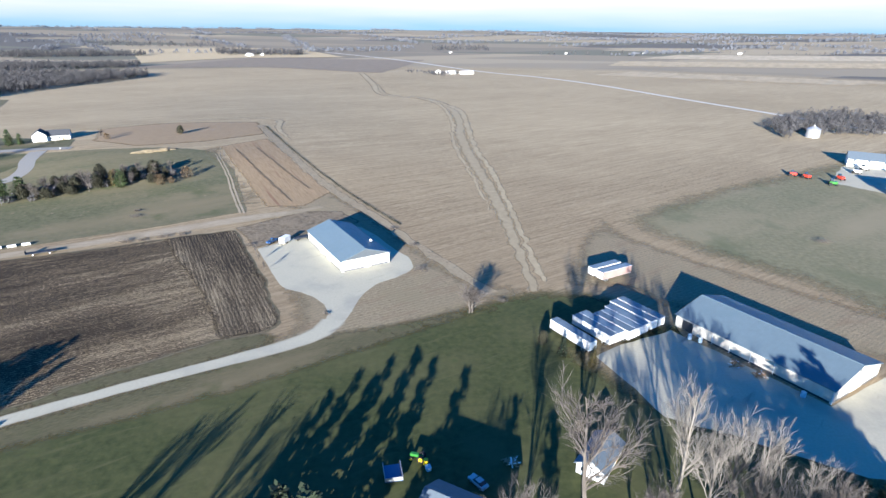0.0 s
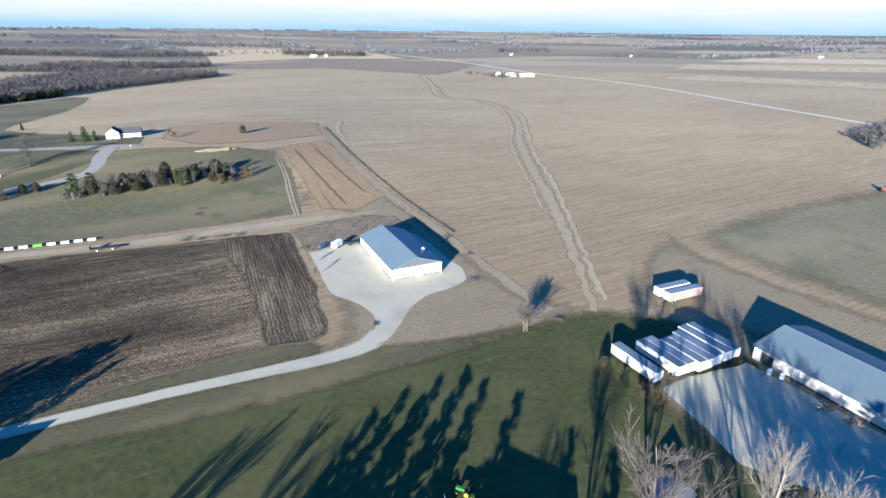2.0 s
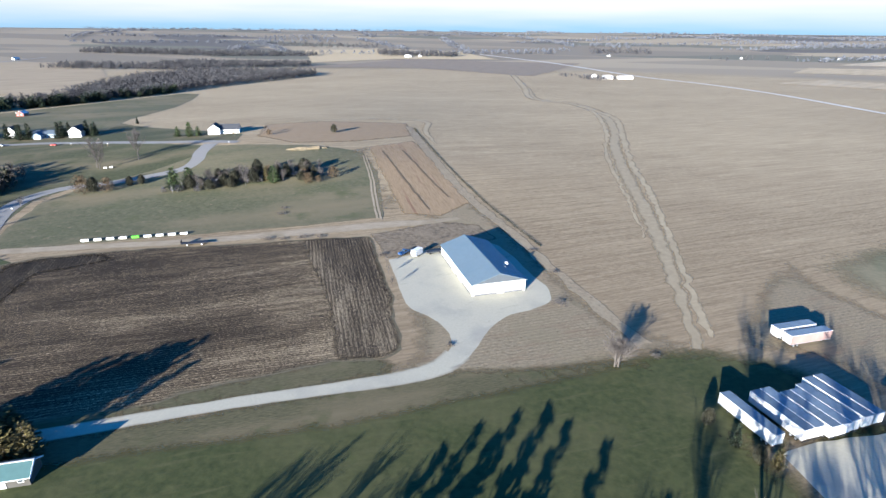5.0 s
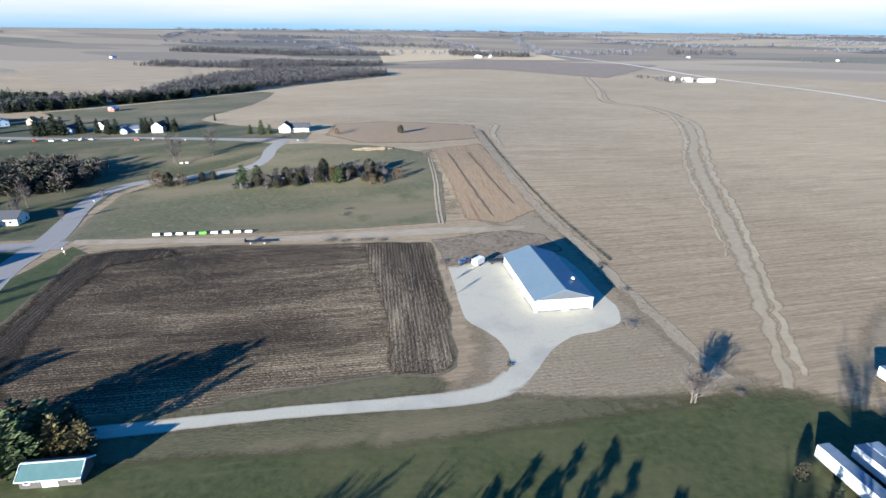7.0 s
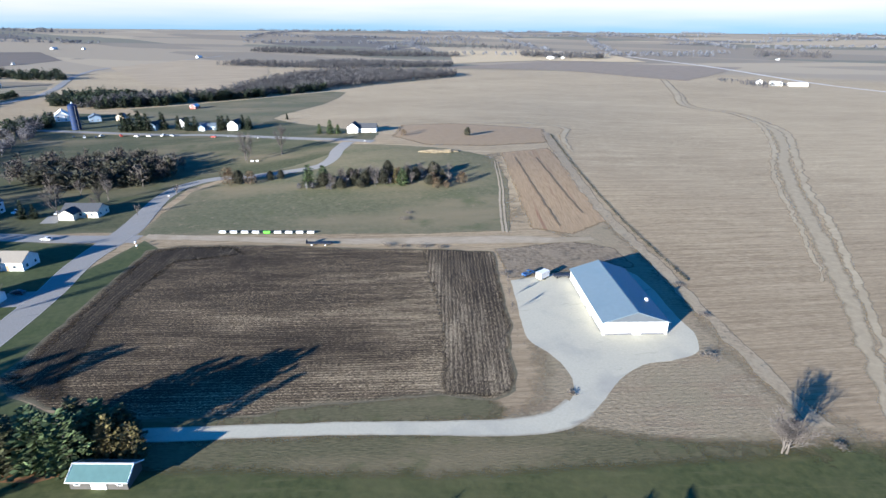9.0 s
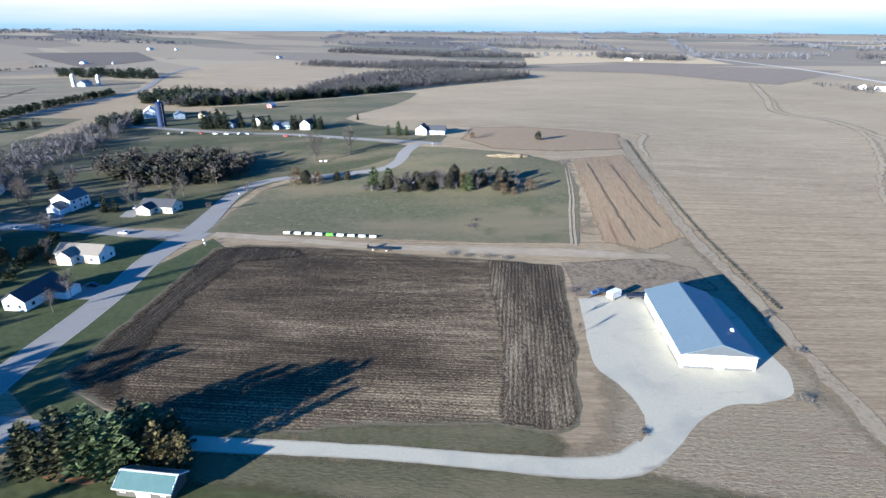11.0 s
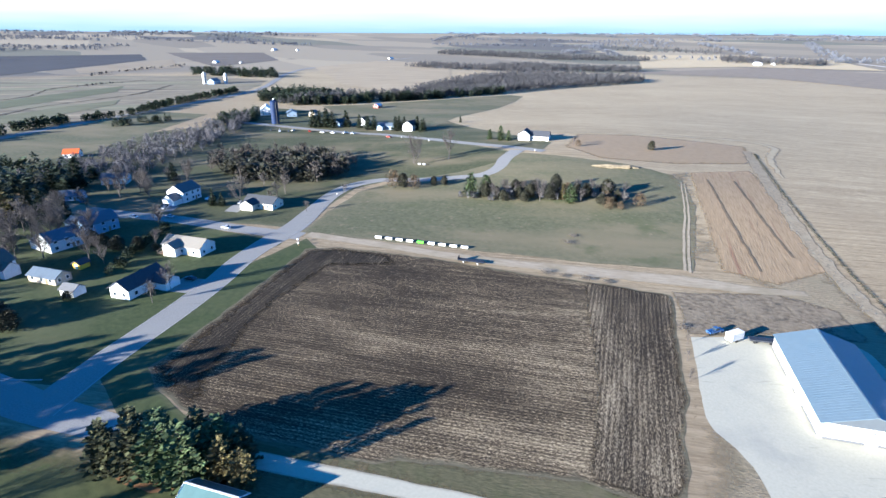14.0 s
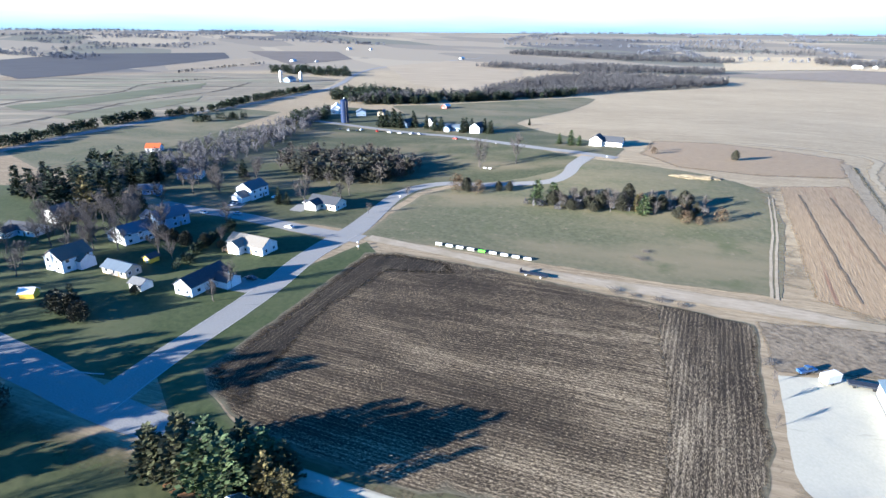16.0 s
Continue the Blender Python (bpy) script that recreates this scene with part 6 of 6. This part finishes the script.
BARE, MIX, EVER = ["bare"], ["bare", "bare", "cedar"], ["spruce", "spruce", "cedar"]
WOODS = [
    ([(-660, 380), (-632, 434), (-600, 530), (-580, 630), (-574, 720), (-562, 850), (-532, 1030), (-560, 1090), (-700, 1060), (-800, 1010), (-790, 860), (-715, 690), (-640, 560), (-690, 470)], 7.4, BARE, 15, "leafless grey creek wood below the field"),
    ([(-1010, 1160), (-860, 1140), (-690, 1270), (-700, 1340), (-860, 1290), (-1020, 1290)], 8.5, BARE, 16, "leafless grey belt behind the creek wood"),
    ([(-1180, 1000), (-1010, 1020), (-860, 1080), (-830, 1140), (-1010, 1150), (-1200, 1090)], 9.5, BARE, 15, "leafless grey woodland by the creek"),
    ([(-382, 188), (-332, 192), (-305, 222), (-311, 263), (-342, 266), (-393, 242), (-409, 210)], 7.6, BARE, 13.5, "leafless trees of the village copse"),
    ([(-405, 70), (-395, 140), (-410, 172), (-450, 213), (-540, 290), (-600, 330), (-600, 300), (-530, 225), (-500, 175), (-462, 135), (-425, 100)], 6.2, BARE, 10, "leafless grey wood behind the village"),
    ([(305, 539), (292, 470), (318, 500), (385, 490), (470, 570), (460, 640), (386, 620)], 7, BARE, 11, "leafless grey trees behind the grain bin"),
    ([(-706, 1811), (-440, 1850), (-480, 1960), (-780, 1990)], 13, BARE, 20, "leafless trees round a far farmstead"),
    ([(-48, 2224), (180, 2259), (171, 2449), (-53, 2454)], 20, BARE, 18, "leafless trees round a far farm"),
    ([(-86, 1217), (3, 1095), (4, 1196), (-84, 1286)], 9, BARE, 5, "low leafless brush on the ridge"),
    ([(-1600, 1500), (-1150, 1560), (-880, 1700), (-900, 1780), (-1250, 1700), (-1650, 1650)], 12, BARE, 18, "leafless grey far wood"),
    ([(-1282, 2155), (-865, 2204), (-963, 2457), (-1417, 2387)], 26, BARE, 16, "far grey wood under the horizon"),
]
M["dark_twig"] = surf("brown_copse_twigs", two((0.080, 0.070, 0.062), 0.2), 0.1, rough=0.95, spec=0.1, island=0.18)
M["copse_twig"] = surf("copse_twigs", two((0.140, 0.134, 0.140), 0.2), 0.1, rough=0.95, spec=0.1, island=0.18)
for i, (ring, gap, kinds, tall, lab) in enumerate(WOODS):
    wood("woodland", scatter(ring, gap, 100 + i), kinds, tall, M["dark_twig"] if "copse" in lab else M["copse_twig"] if "village" in lab else M["far_twig"], lab, 200 + i)
EVERS = [
    ([(-719, 385), (-651, 404), (-616, 448), (-697, 501), (-805, 491), (-782, 416)], 8.5, 12, "dark green pine wood near the silo"),
    ([(-1222, 490), (-1042, 583), (-1169, 648), (-1363, 542)], 14, 14, "dark pine wood beyond the highway"),
    ([(-539, 252), (-564, 310), (-619, 337), (-612, 295)], 8, 10, "dark cedar thicket below the silo"),
    ([(-380, 192), (-334, 196), (-310, 222), (-314, 250), (-342, 256), (-388, 236)], 4.6, 11, "dark cedars in the village copse"),
    ([(-645, 395), (-622, 440), (-592, 540), (-576, 640), (-571, 700), (-596, 700), (-612, 600), (-636, 500), (-665, 425)], 7.5, 12, "dark evergreens along the creek wood"),
    ([(-613, 190), (-604, 242), (-628, 250), (-643, 197)], 8, 8, "row of dark evergreens by the highway"),
    ([(-400, 75), (-370, 120), (-440, 140), (-470, 90)], 13, 13, "dark evergreens behind the village"),
]
for i, (ring, gap, tall, lab) in enumerate(EVERS):
    wood("evergreen_woodland", scatter(ring, gap, 300 + i), EVER, tall, M["cedar"] if "copse" in lab else M["spruce"], lab, 400 + i)
wood("garden_hedge", along([(-243, 98), (-255, 106.5), (-267, 116.5), (-280, 130)], 1.2, 1.6, 71), ["cedar"], 4.5, M["spruce"], "dark evergreen hedge between two gardens", 72)
for x, y, h, k in ((-208, 271, 9, "bare"), (-199, 284, 9.5, "bare"), (-188, 283, 8, "bare"), (-180, 304, 9, "bare"), (-172, 296, 7.5, "bare"), (-166, 311, 8.5, "bare"), (-216, 272, 11, "pine"), (-176, 292, 9.5, "pine"), (-163, 300, 6.5, "cedar"), (-203, 272, 6.5, "cedar"), (-194, 278, 6, "cedar")):
    tree(k, x, y, h, "in the meadow tree line", 1.1)
wood("brush", along([(-222, 264), (-206, 276), (-190, 289), (-172, 304), (-160, 312)], 0.9, 5, 73), ["bare", "cedar"], 5.0, M["copse_twig"], "grey leafless brush below the meadow trees", 74)
wood("hedgerow", along([(-540, 15), (-570, 45), (-628, 104), (-676, 166)], 2.0, 5, 1), ["cedar"], 9.5, M["spruce"], "dark hedgerow along the highway", 2)
wood("hedgerow", along([(-672, 184), (-690, 224), (-756, 298), (-850, 415)], 2.2, 5, 3), ["cedar"], 9.0, M["spruce"], "dark hedgerow along the highway", 4)
wood("hedgerow", along([(340, 1990), (560, 2080), (775, 2100), (1158, 2097), (1300, 1960)], 22, 20, 7), BARE, 15, M["far_twig"], "leafless tree row across far fields", 8)
for i, (line, gap, tall) in enumerate((([(-1080, 250), (-1105, 290), (-1120, 330)], 4, 3.5), ([(-1330, 330), (-1480, 480), (-1560, 600)], 6, 6))):
    wood("hedgerow", along(line, gap, 5, 20 + i), ["cedar", "bare"], tall, M["far_twig"], "thin scrub along far ditches", 30 + i)
wood("woodland", scatter([(-45, 1175), (-10, 1130), (30, 1160), (60, 1200), (20, 1215), (-40, 1215)], 9, 60), BARE, 8, M["far_twig"], "bare trees round the ridge farm", 61)
# belts of wood towards the horizon
rng = random.Random(77)
spots = []
for k in range(85):
    a, r = rng.uniform(38, 184), 1900 + 2900 * rng.random() ** 0.7
    cx, cy, ln = r * math.cos(radians(a)), r * math.sin(radians(a)), rng.uniform(100, 600)
    t = radians(31 + 90 * (rng.random() < 0.5) + rng.uniform(-12, 12))
    spots += [(cx + u * ln * math.cos(t) + rng.uniform(-22, 22), cy + u * ln * math.sin(t) + rng.uniform(-22, 22)) for u in (rng.uniform(-1, 1) for _ in range(int(ln / 6)))]
spots = [p for p in spots if math.hypot(*p) > 1700 and not (-700 < p[0] < 900 and p[1] < 1950)]
# distance haze is put into the colour: paler and bluer than nearer woods
wood("far_woodland", spots, ["far"], 14, surf("hazed_horizon_wood", two((0.150, 0.160, 0.185), 0.12), 0.02, rough=0.95, island=0.25), "woods along the horizon, coloured blue-grey for distance haze", 78)
# weeds and brush along the field fence
wood("fence_weeds", along([(-44, 268), (-70, 306), (-112, 384), (-158, 474)], 0.45, 3.0, 19), ["far"], 0.5, M["twig_pale"], "pale dead weeds on the fence strip", 20)
wood("fence_weeds", along([(-20, 243), (-33, 263), (-61, 308), (-103, 382), (-152, 477)], 0.22, 0.7, 9), ["far"], 0.55, M["cedar"], "dark dry weeds along the field fence", 10)


# ---- small things ----
# house in tree shade below the flight
house(4.0, 75.0, 62.0, 10.0, 15.0, 3.4, 6.0, "white", "blue", "house with a blue-grey roof in deep tree shade")
house(33.5, 92.0, -35.0, 6.0, 11.0, 2.8, 4.6, "grey", "blue", "pale blue-roofed garage among bare trees", group="yard sheds", name="garage", category="garage")
# stock trailer, tractor and yard clutter in the shade
st = thing("utility_trailer", pose(-9.8, 87.6, 0.05, 0, 0, 12), "blue-grey open utility trailer with pale rails in shade", "trailer")
part("bed", box((3.6, 4.6, 0.25), (0, 0, 0.6), 0, 0.02), PAINT["blue"], st)
for s in (-1, 1):
    part("side_rail", box((0.1, 4.6, 0.9), (s * 1.8, 0, 0.85)), M["steel"], st)
    part("wheel", rod((s * 1.5, -0.4, 0.38), (s * 1.85, -0.4, 0.38), 0.38, 0.38, 12), M["black"], st)
part("end_rail", box((3.6, 0.1, 0.9), (0, -2.3, 0.85)), M["steel"], st)
tr = thing("tractor", pose(-4.6, 92.3, 0.05, 0, 0, 75), "green tractor with yellow wheels in tree shade", "tractor")
part("hood", box((0.8, 1.9, 0.7), (0, 1.0, 0.8), 0, 0.08), PAINT["green"], tr)
part("seat_deck", box((1.0, 1.0, 0.4), (0, -0.5, 0.7), 0, 0.05), PAINT["green"], tr)
part("roll_bar", box((1.0, 0.1, 1.3), (0, -0.9, 1.0)), M["dark"], tr)
for s in (-1, 1):
    for y0, r in ((-0.5, 0.75), (1.6, 0.42)):
        w = part("wheel", rod((s * 0.55, y0, r), (s * 0.95, y0, r), r, r, 16), M["black"], tr)
        part("rim", rod((s * 0.9, y0, r), (s * 1.0, y0, r), r * 0.6, r * 0.6, 12), PAINT["yellow"], w)
bn = thing("barrel", pose(-3.2, 91.0, 0.05), "bright yellow plastic barrel on the lawn", "barrel")
part("drum", rod((0, 0, 0), (0, 0, 1.1), 0.55, 0.5, 14), PAINT["yellow"], bn)
part("lid", rod((0, 0, 1.1), (0, 0, 1.18), 0.53, 0.53, 14), PAINT["yellow"], bn)
cr = thing("crate", pose(-2.6, 89.4, 0.05, 0, 0, 20), "pale blue plastic crate on the lawn", "crate")
part("tub", box((1.0, 1.2, 0.8), (0, 0, 0), 0, 0.06), plain("pale_blue_plastic", (0.35, 0.5, 0.62)), cr)
part("rim", box((1.1, 1.3, 0.1), (0, 0, 0.78)), plain("pale_blue_rim", (0.4, 0.55, 0.66)), cr)
# brushwood and timber pile
rng = random.Random(3)
for px, py, n, lab in ((14.8, 91.2, 26, "heap of broken timber and white scrap beside the lawn"), (84.5, 124.0, 34, "stack of pale lumber along the shed wall"), (80.5, 129.5, 30, "dark heap of scrap wood along the shed wall")):
    hp = thing("timber_pile", pose(px, py, 0.09), lab, "pile")
    for k in range(n):
        a, z = rng.uniform(0, 6.28), 0.1 + 0.9 * (k / n)
        r = 1.7 * (1 - k / n)
        x, y = rng.uniform(-1, 1) * r, rng.uniform(-1, 1) * r
        part("board", box((rng.uniform(0.9, 2.4), rng.uniform(0.15, 0.4), 0.12), (x, y, z), math.degrees(a), 0.01), M["wood"] if k % 5 else M["trim"], hp)
for x, y, lab in ((75.8, 140.8, "pale blue barrel by the shed door"), (73.5, 142.8, "white drum by the shed door"), (90.6, 115.2, "pale blue barrel along the shed wall")):
    b = thing("barrel", pose(x, y, 0.1), lab, "barrel", "yard barrels")
    part("drum", rod((0, 0, 0), (0, 0, 1.5), 0.6, 0.6, 14), plain("barrel_plastic", (0.42, 0.55, 0.66)), b)
    part("lid", rod((0, 0, 1.5), (0, 0, 1.58), 0.55, 0.5, 14), M["trim"], b)
# brush heaps and stones by the barn yard
def brush(x, y, r, label):
    s = Soup()
    g = random.Random(int(x * 7 + y))
    for k in range(160):
        p = Vector((g.gauss(0, r * 0.5), g.gauss(0, r * 0.4), g.uniform(0, r * 0.35)))
        s.blade(p, p + Vector((g.uniform(-1, 1), g.uniform(-1, 1), g.uniform(-0.1, 0.8))) * r * 0.5, 0.05, g)
    me = s.mesh("brush_heap", M["bark"])
    o = new("brush_heap", me)
    o.matrix_basis = pose(x, y, lie(x, y) + 0.05)
    return tagged(o, label, "brush", "brush heaps", "stuff")


for x, y, r, lab in ((-8.5, 191, 2.6, "dark brush heap beside the gravel yard"), (-50, 243, 3.4, "dark brush heap behind the barn"), (-45, 241, 2.4, "dark brush heap behind the barn"), (-37, 156, 1.2, "small dark brush at the drive bend"), (-146, 248, 2.6, "dark brush clump in the meadow"), (-149, 256, 2.0, "dark brush clump in the meadow"), (-81, 214, 2.2, "dry brush at the yard corner"), (-12, 217, 1.6, "dark shrub on the field fence"), (-23, 237, 1.8, "dark shrub on the field fence"), (20, 166, 1.6, "dark shrub on the lawn edge"), (-134, 216.5, 2.6, "heap of clods and stalks at the field edge"), (-121, 222.5, 2.6, "heap of clods and stalks at the field edge"), (-114, 226, 2.2, "heap of clods and stalks at the field edge"), (-128, 219, 1.8, "dark brush beside the dirt road"), (165, 225, 3.5, "reddish brush heap in the pasture")):
    brush(x, y, r, lab)
# earth bank on the hill
bm = bmesh.new()
bmesh.ops.create_icosphere(bm, subdivisions=4, radius=1.0)
for v in bm.verts:
    k = 1 + 0.35 * noise.noise(v.co * 2.4)
    v.co = Vector((v.co.x * 13 * k, v.co.y * 3.2 * k, max(-0.3, v.co.z * 1.5 * k)))
o = tagged(mesh_ob("earth_bank", bm, surf("bare_yellow_clay", two((0.25, 0.20, 0.125), 0.3), 0.4, 8, bump=0.5, depth=0.3)), "bank of bare yellow clay on the low hill", "earth bank")
o.matrix_basis = pose(-191, 360, lie(-191, 360), 0, 0, 40)
# red farm machines in the eastern farmyard
for x, y, a, c, lab in ((227, 338, 20, "red", "red combine in the far farmyard"), (233, 322, 70, "green", "green tractor in the far farmyard"), (246, 335, 10, "red", "red grain cart in the far farmyard"), (268, 352, 30, "white", "white truck in the far farmyard"), (280, 362, 30, "white", "white trailer in the far farmyard"), (292, 350, 30, "silver", "silver trailer in the far farmyard"), (222, 344, 60, "red", "red implement in the far farmyard")):
    mc = thing("farm_machine", pose(x, y, 0.13, 0, 0, a), lab, "farm machine", "farmyard machines")
    part("body", box((2.4, 4.2, 1.6), (0, 0, 0.9), 0, 0.15), PAINT[c], mc)
    part("cab", box((1.6, 1.6, 1.2), (0, 1.0, 2.5), 0, 0.1), M["glass"], mc)
    for s in (-1, 1):
        for k, r in ((1.5, 0.9), (-1.8, 0.6)):
            part("wheel", rod((s * 1.2, k, r), (s * 1.7, k, r), r, r, 14), M["black"], mc)
# roadside pieces
for x, y, lab in ((-288, 291.5, "white propane tank in the grass"), (-291, 290, "white propane tank in the grass")):
    t = thing("tank", pose(x, y, lie(x, y) + 0.05, 0, 0, 30), lab, "tank", "propane tanks")
    part("shell", rod((-0.9, 0, 0.75), (0.9, 0, 0.75), 0.42, 0.42, 14), M["trim"], t)
    for s in (-1, 1):
        part("leg", box((0.2, 0.8, 0.4), (s * 0.6, 0, 0)), M["concrete"], t)
for x, y in ((-274, 216), (-249, 356), (-222, 163), (-226, 165), (-340, 342), (-372, 341), (70.5, 193)):
    p = thing("mailbox", pose(x, y, lie(x, y) + 0.05, 0, 0, 30), "pale mailbox on a post beside the road", "mailbox", "mailboxes")
    part("post", box((0.14, 0.14, 1.2), (0, 0, 0)), M["wood"], p)
    part("letter_box", box((0.6, 0.9, 0.6), (0, 0, 1.1), 0, 0.08), M["trim"], p)
# kerbs along the main street
for side, first, last in ((1, 0, 7), (-1, 1, 6)):
    ribbon("kerb", [(x + side * 3.7, y + side * 3.0) for x, y in STREET[first:last]], 0.35, M["concrete"], "pale concrete kerb along the street", "kerb", 0.24, 0.0)
ribbon("kerb", [(-196, 54.5), (-187, 59.6), (-181, 66)], 0.5, M["concrete"], "pale concrete kerb at the street corner", "kerb", 0.28, 0.0)
sheet("russet_ground", [(-131, 70), (-122, 74), (-119, 79), (-127, 79), (-134, 75)], surf("fallen_needles", two((0.22, 0.11, 0.05), 0.25), 1.0, 8), "russet bed of fallen pine needles", "ground", 0.1, 0.8)
for pts, lab in (([(-222, 116), (-214, 122), (-208, 112), (-216, 106)], "grey concrete drive beside a house"), ([(-318, 138), (-312, 134), (-308, 141), (-315, 147)], "grey concrete drive beside a house"), ([(-298, 168), (-290, 160), (-284, 164), (-292, 174)], "grey concrete drive beside a house")):
    sheet("driveway", pts, M["asphalt"], lab, "driveway", 0.12, 0.1)
